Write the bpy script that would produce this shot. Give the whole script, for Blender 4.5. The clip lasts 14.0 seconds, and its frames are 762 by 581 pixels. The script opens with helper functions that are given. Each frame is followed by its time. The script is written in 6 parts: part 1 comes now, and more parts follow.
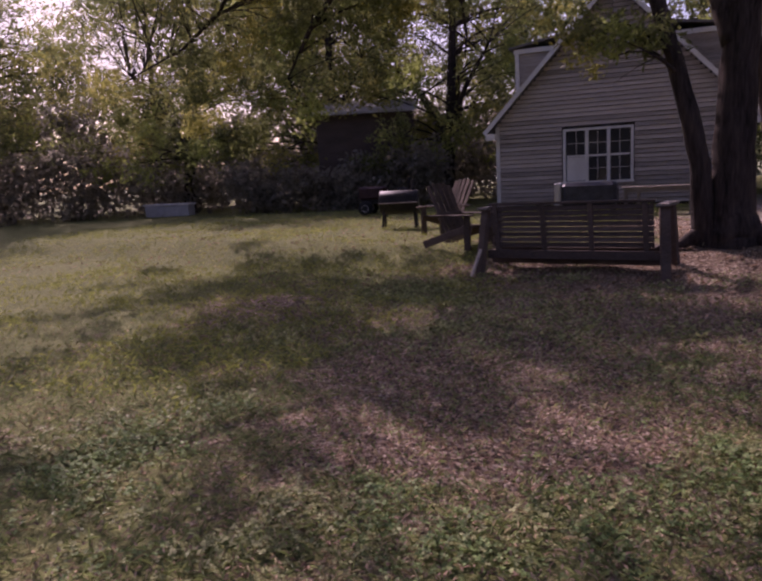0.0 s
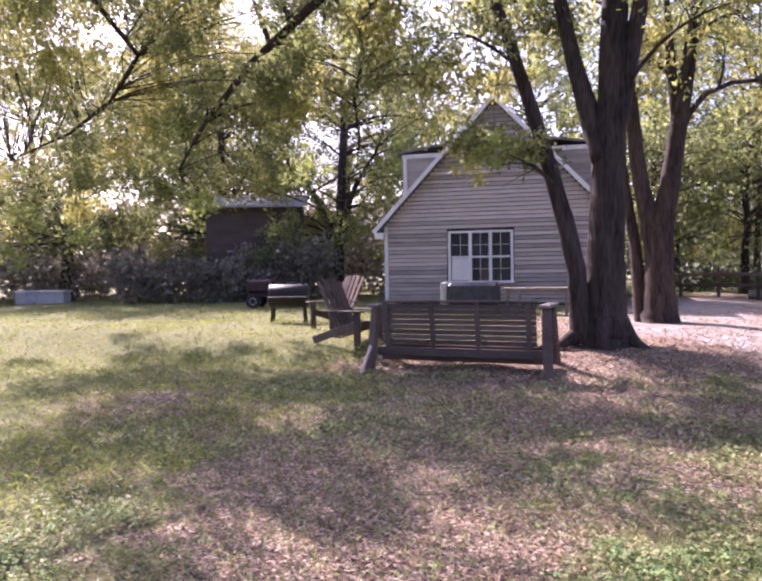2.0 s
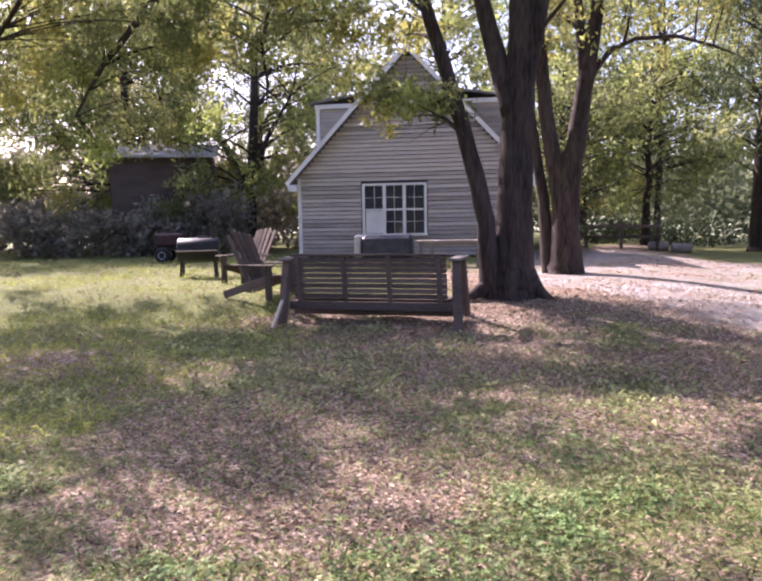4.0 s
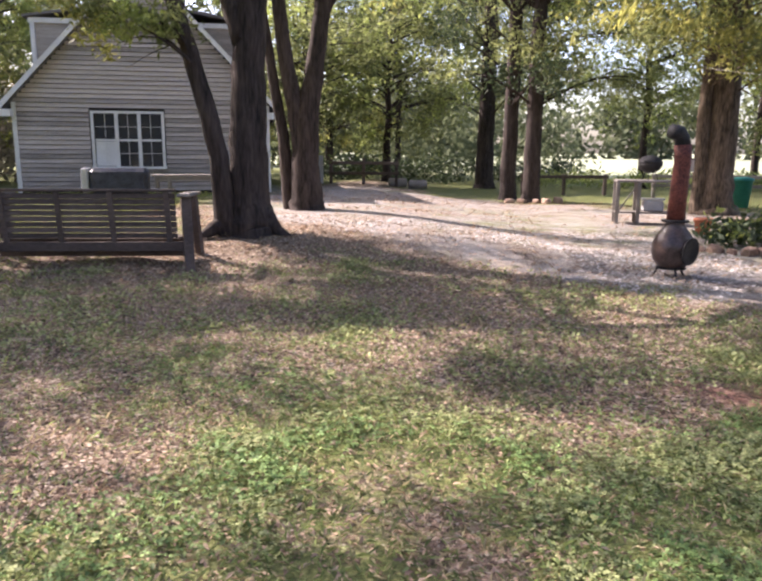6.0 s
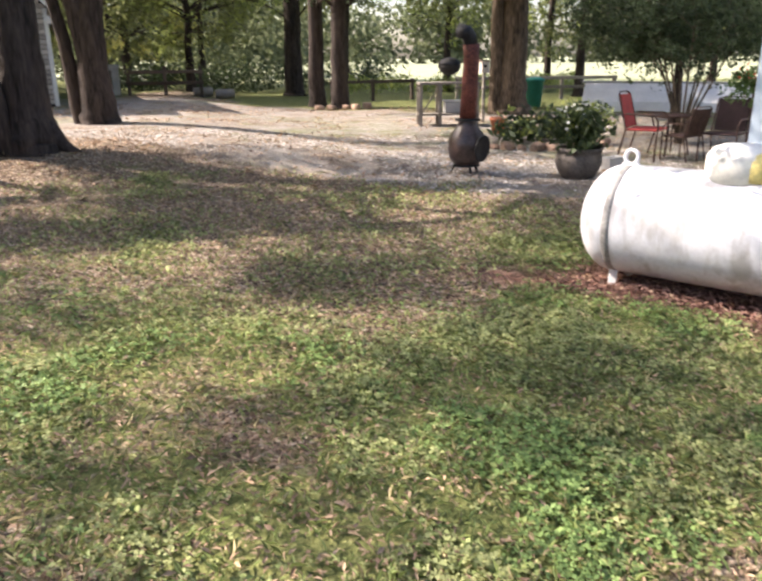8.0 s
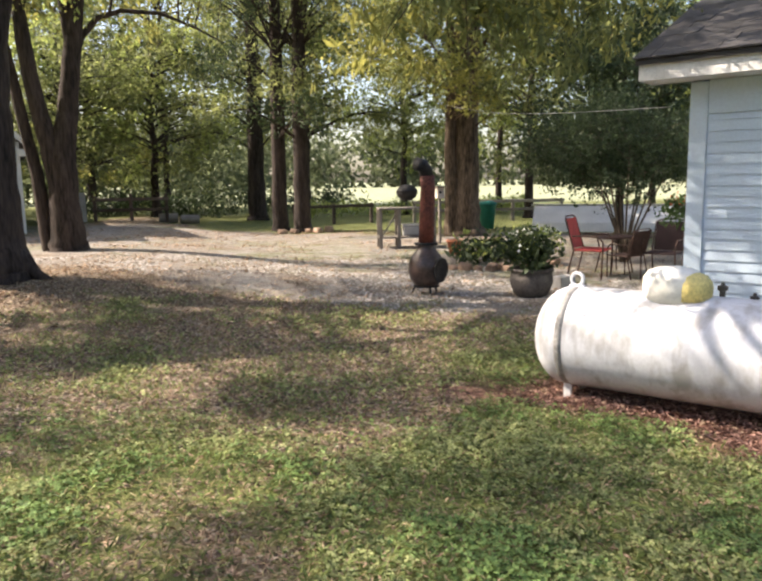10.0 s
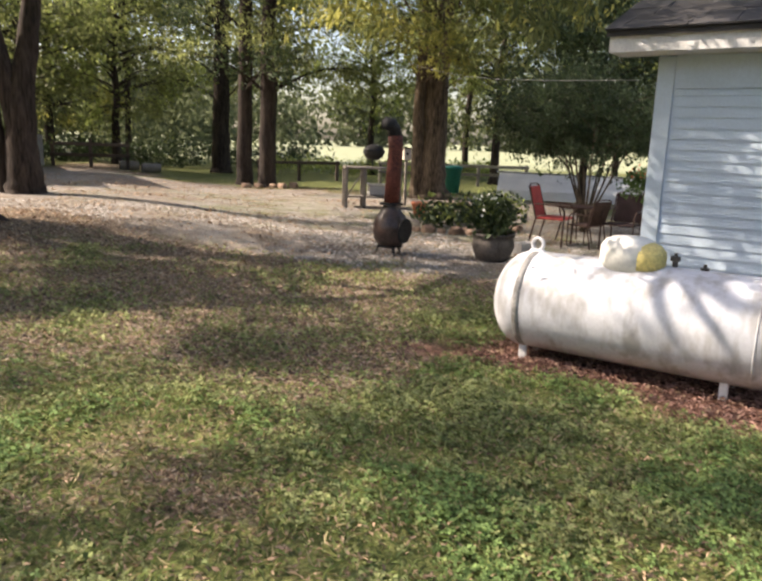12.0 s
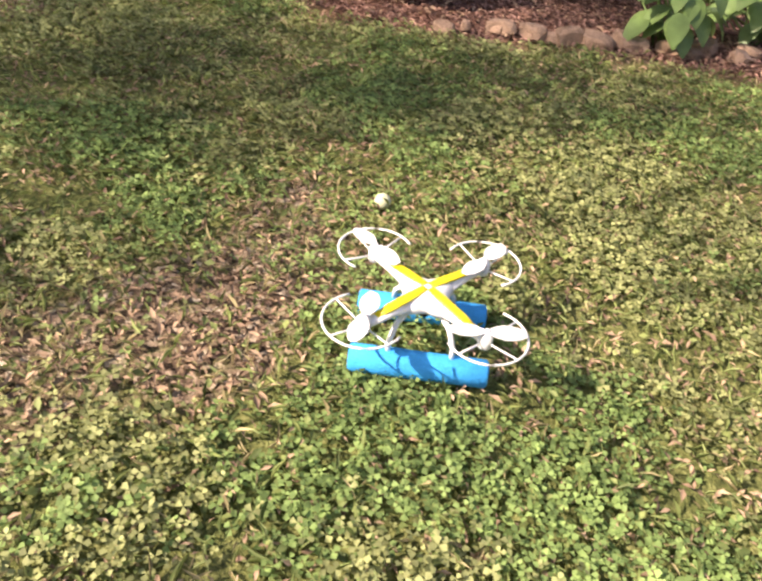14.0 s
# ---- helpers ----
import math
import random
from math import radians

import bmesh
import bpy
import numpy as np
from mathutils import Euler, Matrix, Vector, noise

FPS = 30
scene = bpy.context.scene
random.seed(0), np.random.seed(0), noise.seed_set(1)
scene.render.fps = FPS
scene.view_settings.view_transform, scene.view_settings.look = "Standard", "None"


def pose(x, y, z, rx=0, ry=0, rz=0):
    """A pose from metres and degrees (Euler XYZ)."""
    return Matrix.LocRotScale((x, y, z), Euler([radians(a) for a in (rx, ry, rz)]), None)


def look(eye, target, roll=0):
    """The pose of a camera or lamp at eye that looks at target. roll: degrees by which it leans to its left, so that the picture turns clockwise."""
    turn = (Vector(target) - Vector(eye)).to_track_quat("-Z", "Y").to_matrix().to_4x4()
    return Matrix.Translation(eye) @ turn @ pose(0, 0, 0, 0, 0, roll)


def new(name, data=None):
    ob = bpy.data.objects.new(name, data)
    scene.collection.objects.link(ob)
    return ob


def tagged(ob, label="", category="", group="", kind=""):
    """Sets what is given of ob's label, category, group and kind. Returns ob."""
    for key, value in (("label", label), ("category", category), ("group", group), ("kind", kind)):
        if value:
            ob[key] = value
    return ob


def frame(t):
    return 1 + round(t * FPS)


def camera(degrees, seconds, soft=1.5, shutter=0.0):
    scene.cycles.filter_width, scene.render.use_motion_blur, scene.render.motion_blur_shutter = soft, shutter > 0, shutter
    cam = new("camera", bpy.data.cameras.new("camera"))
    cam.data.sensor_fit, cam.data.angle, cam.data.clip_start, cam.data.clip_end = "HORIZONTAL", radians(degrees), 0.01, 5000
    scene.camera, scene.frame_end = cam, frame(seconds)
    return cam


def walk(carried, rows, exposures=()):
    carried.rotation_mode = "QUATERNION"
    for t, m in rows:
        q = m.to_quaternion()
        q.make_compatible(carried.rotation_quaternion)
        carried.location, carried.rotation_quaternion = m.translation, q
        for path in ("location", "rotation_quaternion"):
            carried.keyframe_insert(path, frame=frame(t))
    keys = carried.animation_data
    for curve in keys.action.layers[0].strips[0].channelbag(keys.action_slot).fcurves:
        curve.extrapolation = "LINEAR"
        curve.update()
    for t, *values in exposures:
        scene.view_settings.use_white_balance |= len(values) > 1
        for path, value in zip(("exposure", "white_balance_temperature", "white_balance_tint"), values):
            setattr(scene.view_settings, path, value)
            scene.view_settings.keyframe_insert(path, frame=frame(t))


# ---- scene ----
cam = camera(55.86, 14.0, soft=2.5, shutter=0.12)
PATH = [
    (0.0, pose(-0.177, -0.112, 1.590, 80.94, 2.89, 32.71)),
    (0.5, pose(-0.308, -0.001, 1.588, 83.59, 1.72, 27.54)),
    (1.0, pose(-0.352, 0.073, 1.583, 86.16, 1.81, 27.24)),
    (1.5, pose(-0.292, -0.020, 1.613, 87.46, 1.55, 25.93)),
    (2.0, pose(-0.277, -0.049, 1.605, 88.13, 0.90, 23.83)),
    (2.5, pose(-0.240, -0.062, 1.619, 88.39, 0.65, 20.80)),
    (2.7, pose(-0.244, -0.054, 1.621, 88.43, 0.49, 19.56)),
    (5.0, pose(-0.168, 0.161, 1.600, 78.65, 1.82, 13.71)),
    (5.5, pose(-0.086, 0.231, 1.598, 76.58, -1.54, 3.19)),
    (6.0, pose(0.042, 0.271, 1.613, 79.03, -0.35, -2.05)),
    (6.5, pose(0.142, 0.286, 1.600, 79.63, -1.35, -8.64)),
    (7.0, pose(0.182, 0.305, 1.593, 78.79, 0.95, -12.32)),
    (7.5, pose(0.240, 0.314, 1.559, 74.60, -1.01, -10.99)),
    (8.0, pose(0.250, 0.177, 1.557, 72.07, 0.59, -16.40)),
    (8.2, pose(0.220, 0.092, 1.550, 70.63, -1.21, -21.98)),
    (10.3, pose(0.090, -0.127, 1.660, 83.28, 0.81, -18.80)),
    (10.5, pose(0.078, -0.145, 1.656, 84.40, -0.68, -17.59)),
    (11.0, pose(0.079, -0.155, 1.654, 85.19, -0.71, -18.34)),
    (11.5, pose(0.072, -0.154, 1.653, 85.02, -0.96, -19.89)),
    (12.0, pose(0.057, -0.174, 1.630, 78.28, -2.03, -22.27)),
    (12.5, pose(0.132, -0.119, 1.598, 69.53, -3.59, -29.54)),
    (13.0, pose(0.159, -0.105, 1.573, 64.04, -4.23, -36.02)),
    (13.5, pose(0.185, -0.111, 1.532, 57.37, -3.56, -39.98)),
    (14.0, pose(0.235, -0.116, 1.480, 51.38, -5.17, -46.78)),
]


EXPO = [(0.0, -0.15, 6350, 60), (0.5, 1.02, 6100, 48), (1.0, 1.66, 6000, 50), (2.7, 1.75, 6000, 48), (5.0, 1.66, 6200, 34), (6.5, 1.62, 6450, 25), (10.3, 1.28, 7000, 15), (12.5, 1.03, 7200, 18), (14.0, 1.05, 7400, 23)]
walk(cam, PATH, EXPO)

# ---- world and sun ----
SUN_AZ = Vector((-0.86, 0.51, 0.0))          # horizontal direction towards the sun
SUN_EL = radians(40)
world = bpy.data.worlds.new("sky")
scene.world = world
world.use_nodes = True
wn = world.node_tree
sky = wn.nodes.new("ShaderNodeTexSky")
sky.sky_type = "NISHITA"
sky.sun_disc = False
sky.sun_elevation = SUN_EL
sky.sun_rotation = math.atan2(SUN_AZ.x, SUN_AZ.y)
sky.air_density, sky.dust_density = 1.0, 2.5
wn.nodes["Background"].inputs["Strength"].default_value = 0.135
wn.links.new(sky.outputs[0], wn.nodes["Background"].inputs["Color"])
sun = new("sun", bpy.data.lights.new("sun", "SUN"))
sun.data.energy = 5.0
sun.data.angle = radians(0.45)
sun.data.color = (1.0, 0.93, 0.82)
sun_dir = Vector((SUN_AZ.x * math.cos(SUN_EL), SUN_AZ.y * math.cos(SUN_EL), math.sin(SUN_EL)))
sun.matrix_world = look(sun_dir * 60, (0, 0, 0))


# ---- materials ----
def mat(name, base, rough=0.7, var=0.25, scale=6.0, fine=60.0, bump=0.3, metal=0.0, dark=None, stretch=(1, 1, 1),
        trans=0.0, island=0.0, objrand=0.0, spec=0.3, coords="Object"):
    """Principled surface whose colour varies at a coarse and a fine scale, with bump."""
    m = bpy.data.materials.new(name)
    m.use_nodes = True
    nt = m.node_tree
    n, ln = nt.nodes, nt.links
    bsdf = n["Principled BSDF"]
    bsdf.inputs["Roughness"].default_value = rough
    bsdf.inputs["Metallic"].default_value = metal
    bsdf.inputs["Specular IOR Level"].default_value = spec
    co = n.new("ShaderNodeTexCoord")
    mp = n.new("ShaderNodeMapping")
    mp.inputs["Scale"].default_value = stretch
    ln.new(co.outputs[coords], mp.inputs["Vector"])
    a = n.new("ShaderNodeTexNoise")
    a.inputs["Scale"].default_value, a.inputs["Detail"].default_value = scale, 5
    b = n.new("ShaderNodeTexNoise")
    b.inputs["Scale"].default_value, b.inputs["Detail"].default_value = fine, 3
    ln.new(mp.outputs[0], a.inputs["Vector"])
    ln.new(mp.outputs[0], b.inputs["Vector"])
    add = n.new("ShaderNodeMath")
    add.operation = "ADD"
    ln.new(a.outputs["Fac"], add.inputs[0])
    ln.new(b.outputs["Fac"], add.inputs[1])
    last = add.outputs[0]
    lo, hi = 0.75, 1.25
    if island or objrand:
        r = n.new("ShaderNodeNewGeometry" if island else "ShaderNodeObjectInfo")
        mul = n.new("ShaderNodeMath")
        mul.operation = "MULTIPLY_ADD"
        mul.inputs[1].default_value = island or objrand
        ln.new(r.outputs["Random Per Island" if island else "Random"], mul.inputs[0])
        ln.new(last, mul.inputs[2])
        last = mul.outputs[0]
        lo, hi = 0.75, 1.25 + (island or objrand)
    ramp = n.new("ShaderNodeValToRGB")
    mr = n.new("ShaderNodeMapRange")
    mr.inputs["From Min"].default_value, mr.inputs["From Max"].default_value = lo, hi
    ln.new(last, mr.inputs["Value"])
    ln.new(mr.outputs[0], ramp.inputs["Fac"])
    c = Vector(base)
    d = Vector(dark) if dark else c * (1 - 1.6 * var)
    ramp.color_ramp.elements[0].color = (*d, 1)
    ramp.color_ramp.elements[1].color = (*[min(0.95, v) for v in c * (1 + var)], 1)
    ln.new(ramp.outputs[0], bsdf.inputs["Base Color"])
    if bump:
        bp = n.new("ShaderNodeBump")
        bp.inputs["Strength"].default_value = bump
        bp.inputs["Distance"].default_value = 0.01
        ln.new(add.outputs[0], bp.inputs["Height"])
        ln.new(bp.outputs[0], bsdf.inputs["Normal"])
    if trans:
        tr = n.new("ShaderNodeBsdfTranslucent")
        ln.new(ramp.outputs[0], tr.inputs["Color"])
        mx = n.new("ShaderNodeMixShader")
        mx.inputs[0].default_value = trans
        ln.new(bsdf.outputs[0], mx.inputs[1])
        ln.new(tr.outputs[0], mx.inputs[2])
        ln.new(mx.outputs[0], n["Material Output"].inputs["Surface"])
    return m


M_SIDING_GREY = mat("weathered_grey_siding", (0.50, 0.44, 0.385), 0.9, 0.30, 1.5, 16, 0.5, stretch=(0.7, 1, 9), objrand=0.8, dark=(0.18, 0.158, 0.14))
# near-black backing that paints the shadow lines under the lapped boards
M_LAP_SHADE = mat("painted_lap_shade", (0.035, 0.031, 0.028), 0.95, 0.2, 3, 20, 0)
# pale blue-white paint; the bluish cast of shade is put into its colour
M_SIDING_WHITE = mat("shade_blued_white_paint", (0.60, 0.71, 0.80), 0.5, 0.06, 1.5, 40, 0.1, objrand=0.25)
M_TRIM = mat("white_trim_paint", (0.74, 0.73, 0.70), 0.55, 0.10, 2, 40, 0.1)
M_ROOF = mat("dark_asphalt_shingles", (0.075, 0.070, 0.068), 0.95, 0.35, 3, 70, 0.6, island=0.6)
# house shingles lightened in base colour to carry the haze over them
M_ROOF_HAZY = mat("haze_lightened_shingles", (0.17, 0.16, 0.155), 0.95, 0.3, 3, 60, 0.6)
M_BARK = mat("furrowed_grey_brown_bark", (0.050, 0.037, 0.030), 0.95, 0.45, 5, 26, 0.7, stretch=(1, 1, 0.16))
M_BARK_LIGHT = mat("sunlit_flaky_brown_bark", (0.135, 0.10, 0.07), 0.95, 0.45, 5, 22, 1.0, stretch=(1, 1, 0.2))
M_LEAF = mat("willow_oak_leaves", (0.23, 0.25, 0.09), 0.5, 0.45, 0.5, 3, 0, trans=0.66, island=1.0, dark=(0.09, 0.11, 0.045))
M_LEAF_Y = mat("yellowing_leaves", (0.38, 0.36, 0.10), 0.5, 0.4, 0.5, 3, 0, trans=0.66, island=1.0, dark=(0.15, 0.16, 0.05))
M_LEAF_D = mat("deep_green_leaves", (0.075, 0.105, 0.045), 0.5, 0.4, 0.5, 3, 0, trans=0.3, island=1.0, dark=(0.018, 0.03, 0.012))
M_LEAF_B = mat("bright_green_leaves", (0.36, 0.41, 0.12), 0.5, 0.4, 0.5, 3, 0, trans=0.6, island=1.0, dark=(0.13, 0.17, 0.05))
M_GLASS = mat("dark_window_glass", (0.03, 0.035, 0.04), 0.06, 0.1, 2, 10, 0, spec=0.6)
M_WOOD_DARK = mat("dark_weathered_wood", (0.115, 0.085, 0.068), 0.85, 0.4, 3, 40, 0.5, stretch=(0.3, 1, 1), objrand=0.6)
M_WOOD_PALE = mat("bare_sun_bleached_wood", (0.55, 0.48, 0.40), 0.8, 0.2, 4, 40, 0.4)
M_WOOD_GREY = mat("grey_weathered_wood", (0.24, 0.21, 0.18), 0.85, 0.3, 4, 40, 0.4, objrand=0.4)


def tank_mat():
    m = mat("white_tank_enamel", (0.64, 0.65, 0.68), 0.32, 0.06, 2.5, 40, 0.05, spec=0.5)
    n, ln = m.node_tree.nodes, m.node_tree.links
    bsdf = n["Principled BSDF"]
    src = bsdf.inputs["Base Color"].links[0].from_socket
    co = n.new("ShaderNodeTexCoord")
    st = n.new("ShaderNodeTexNoise")
    mp = n.new("ShaderNodeMapping")
    mp.inputs["Scale"].default_value = (5, 5, 1.6)
    st.inputs["Scale"].default_value, st.inputs["Detail"].default_value = 1.6, 6
    ln.new(co.outputs["Object"], mp.inputs[0])
    ln.new(mp.outputs[0], st.inputs["Vector"])
    rp = n.new("ShaderNodeValToRGB")
    rp.color_ramp.elements[0].position, rp.color_ramp.elements[1].position = 0.47, 0.64
    rp.color_ramp.elements[1].color = (0.7, 0.7, 0.7, 1)
    mx = n.new("ShaderNodeMixRGB")
    mx.inputs[2].default_value = (0.30, 0.28, 0.25, 1)
    ln.new(st.outputs["Fac"], rp.inputs[0])
    ln.new(rp.outputs[0], mx.inputs[0])
    ln.new(src, mx.inputs[1])
    ln.new(mx.outputs[0], bsdf.inputs["Base Color"])
    return m


M_TANK = tank_mat()


# ---- mesh helpers ----
def link(name, bm, material, smooth=False):
    me = bpy.data.meshes.new(name)
    bm.to_mesh(me)
    bm.free()
    me.materials.append(material)
    if smooth:
        for p in me.polygons:
            p.use_smooth = True
    return new(name, me)


def part(name, bm, material, parent, label="", smooth=False):
    ob = link(name, bm, material, smooth)
    ob.parent = parent
    if label:
        ob["label"] = label
    return ob


def shared(name, mesh, parent, m):
    """One more object on a mesh that alike pieces share."""
    ob = new(name, mesh)
    ob.parent = parent
    ob.matrix_local = m
    return ob


def empty(name, m, label, category, group="", kind=""):
    e = new(name)
    e.matrix_world = m
    return tagged(e, label, category, group, kind)


def box(bm, x0, x1, y0, y1, z0, z1, bevel=0.0, m=None):
    r = bmesh.ops.create_cube(bm, size=1)
    bmesh.ops.scale(bm, vec=(x1 - x0, y1 - y0, z1 - z0), verts=r["verts"])
    bmesh.ops.translate(bm, vec=((x0 + x1) / 2, (y0 + y1) / 2, (z0 + z1) / 2), verts=r["verts"])
    vs = r["verts"]
    if bevel:
        es = list({e for v in vs for e in v.link_edges})
        b = bmesh.ops.bevel(bm, geom=es, offset=bevel, segments=1, affect="EDGES")
        vs = [v for v in bm.verts if v.is_valid and v in set(b["verts"]) | set(v for v in vs if v.is_valid)]
    if m is not None:
        bmesh.ops.transform(bm, matrix=m, verts=vs)
    return bm


def boxed(x0, x1, y0, y1, z0, z1, bevel=0.0):
    return box(bmesh.new(), x0, x1, y0, y1, z0, z1, bevel)


def beam(bm, a, b, w, d, bevel=0.0):
    """A squared timber from a to b, w wide and d deep."""
    a, b = Vector(a), Vector(b)
    h = (b - a).length
    m = Matrix.Translation(a) @ (b - a).to_track_quat("Z", "Y").to_matrix().to_4x4()
    return box(bm, -w / 2, w / 2, -d / 2, d / 2, 0, h, bevel, m)


def tube(bm, pts, radii, seg=10, wob=0.0, seed=0, cap=True, flute=0.0):
    """A round limb through the points, with its own radius at each."""
    rnd = random.Random(seed)
    rings = []
    pts = [Vector(p) for p in pts]
    side = Vector((1, 0.13, 0))
    ph = rnd.uniform(0, 6)
    for i, p in enumerate(pts):
        t = (pts[min(i + 1, len(pts) - 1)] - pts[max(i - 1, 0)]).normalized()
        u = side - t * side.dot(t)
        if u.length < 1e-3:
            u = Vector((0, 1, 0)) - t * t.y
        u.normalize()
        w = t.cross(u)
        ring = []
        for k in range(seg):
            a = 2 * math.pi * k / seg
            r = radii[i] * (1 + wob * rnd.uniform(-1, 1) + flute * math.sin(5 * a + ph))
            ring.append(bm.verts.new(p + (u * math.cos(a) + w * math.sin(a)) * r))
        rings.append(ring)
    for r0, r1 in zip(rings, rings[1:]):
        for k in range(seg):
            bm.faces.new((r0[k], r0[(k + 1) % seg], r1[(k + 1) % seg], r1[k]))
    if cap:
        bm.faces.new(rings[0][::-1])
        bm.faces.new(rings[-1])
    return bm


def lathe(bm, prof, seg=28, z0=0.0):
    """A turned body from a profile of (radius, height)."""
    rings = []
    for r, z in prof:
        rings.append([bm.verts.new((r * math.cos(2 * math.pi * k / seg), r * math.sin(2 * math.pi * k / seg), z + z0)) for k in range(seg)])
    for r0, r1 in zip(rings, rings[1:]):
        for k in range(seg):
            bm.faces.new((r0[k], r0[(k + 1) % seg], r1[(k + 1) % seg], r1[k]))
    bm.faces.new(rings[0][::-1])
    bm.faces.new(rings[-1])
    return bm


def leaf_mesh(name, centres, size, aspect, rng, material, droop=0.0, up=0.0):
    """One mesh of many small pointed leaves, each a bent diamond of two triangles."""
    n = len(centres)
    d = rng.normal(size=(n, 3))
    d[:, 2] -= droop
    d /= np.linalg.norm(d, axis=1)[:, None]
    o = rng.normal(size=(n, 3))
    o[:, 2] *= 1 - up
    s = np.cross(d, o)
    s /= np.linalg.norm(s, axis=1)[:, None] + 1e-9
    L = size * rng.uniform(0.6, 1.3, n)[:, None]
    w = L * aspect * rng.uniform(0.7, 1.3, n)[:, None]
    nrm = np.cross(d, s)
    a = centres - d * L * 0.5
    b = centres + d * L * 0.5
    mid = centres + nrm * L * 0.12
    v = np.stack([a, mid - s * w * 0.5, b, mid + s * w * 0.5], 1).reshape(-1, 3)
    i0 = np.arange(n) * 4
    f = np.stack([i0, i0 + 1, i0 + 2, i0, i0 + 2, i0 + 3], 1).reshape(-1)
    me = bpy.data.meshes.new(name)
    me.vertices.add(len(v))
    me.vertices.foreach_set("co", v.ravel().astype(np.float32))
    nf = n * 2
    me.loops.add(nf * 3)
    me.loops.foreach_set("vertex_index", f.astype(np.int32))
    me.polygons.add(nf)
    me.polygons.foreach_set("loop_start", (np.arange(nf) * 3).astype(np.int32))
    me.polygons.foreach_set("loop_total", np.full(nf, 3, np.int32))
    me.update()
    me.validate()
    me.materials.append(material)
    return me


# ---- ground ----
def smooth(u):
    u = np.clip(u, 0, 1)
    return u * u * (3 - 2 * u)


def rise(x, y):
    """Height of the lawn: level in front, a little higher towards the house."""
    return 0.33 * smooth((y - 9.8) / 1.8) * smooth((5 - x) / 5)


def ground_z(x, y):
    return float(rise(x, y))


def value_noise(x, y, cell, seed):
    """Smooth random field, one value per cell, for patchy turf."""
    r = np.random.default_rng(seed).random((97, 97))
    gx, gy = x / cell, y / cell
    ix, iy = np.floor(gx).astype(int), np.floor(gy).astype(int)
    fx, fy = gx - ix, gy - iy
    fx, fy = fx * fx * (3 - 2 * fx), fy * fy * (3 - 2 * fy)
    g = lambda i, j: r[i % 97, j % 97]
    return (g(ix, iy) * (1 - fx) + g(ix + 1, iy) * fx) * (1 - fy) + (g(ix, iy + 1) * (1 - fx) + g(ix + 1, iy + 1) * fx) * fy


def side_of(x, y, a, b):
    """Signed distance from the line a-b, positive to its left."""
    dx, dy = b[0] - a[0], b[1] - a[1]
    h = math.hypot(dx, dy)
    return ((y - a[1]) * dx - (x - a[0]) * dy) / h


def gravel_at(x, y):
    n = (value_noise(x, y, 1.1, 3) - 0.5) * 1.6 + (value_noise(x, y, 0.35, 4) - 0.5) * 0.7
    near = side_of(x, y, (4.4, 7.2), (-1.4, 13.2)) * -1
    far = side_of(x, y, (9.0, 21.5), (-4.0, 30.0))
    drive = smooth((near + n * 0.8) / 0.8) * smooth((far + n) / 1.2) * smooth((x + 3.5 + n) / 1.5 + (y - 13) * 0.03)
    return drive * np.where(x > 9.5, smooth((14 - x) / 3), 1)


def mulch_at(x, y):
    n = (value_noise(x, y, 0.6, 5) - 0.5) * 0.5
    edge = side_of(x, y, (2.50, 4.42), (3.88, 2.18))
    end = smooth((5.3 - y + n) / 0.5)
    return smooth((edge + n) / 0.3) * smooth((3.6 - edge) / 0.5) * end


def bare_at(x, y):
    """Leaf litter and thin turf against green turf: 1 is brown."""
    n = 0.46 * value_noise(x, y, 1.7, 7) + 0.32 * value_noise(x, y, 0.6, 8) + 0.22 * value_noise(x, y, 0.22, 9)
    lean = 0.43 + 0.16 * smooth((y - 3) / 4) * smooth((3.0 - abs(x + 0.5)) / 4 + 0.4) - 0.35 * smooth((-x - 5.5 - 0.3 * (9 - y)) / 3)
    # (centre x, y, half widths, amount): brown where positive, clover where negative
    for cx, cy, wx, wy, k in ((-2.8, 5.2, 3.7, 3.0, 0.27), (-2.0, 3.9, 1.2, 0.8, 0.14), (1.45, 1.5, 0.75, 0.5, 0.30), (1.7, 7.2, 1.8, 1.0, 0.22),
                              (-0.4, 3.9, 0.7, 0.7, -0.40), (0.35, 2.0, 0.45, 0.4, -0.42), (0.95, 0.5, 0.75, 0.42, -0.42), (-4.4, 3.2, 1.0, 0.8, -0.34), (-1.6, 2.6, 1.1, 0.5, -0.10), (0.0, 2.7, 0.7, 0.5, -0.30), (-0.9, 6.8, 1.5, 0.8, -0.16),
                              (2.9, 2.6, 0.8, 1.3, -0.32), (1.75, 2.9, 0.7, 0.8, -0.24), (1.9, 0.1, 0.5, 0.5, -0.2)):
        lean = lean + k * np.exp(-((x - cx) / wx) ** 2 - ((y - cy) / wy) ** 2)
    lean = lean - 0.5 * smooth((y + 0.5 * x - 27) / 4) * smooth((x - 2) / 4)
    lean = lean + 0.07 * smooth((y - 6) / 3) * smooth((x + 3) / 3) - 0.12 * smooth((x - 1.5) / 2) * smooth((4 - y) / 3)
    return 0.08 + 0.80 * smooth((n - 1 + lean + 0.12 + 0.22) / 0.66)


def field_at(x, y):
    """The open sunlit field beyond the fence."""
    return smooth((y + 0.35 * x - 52) / 6)


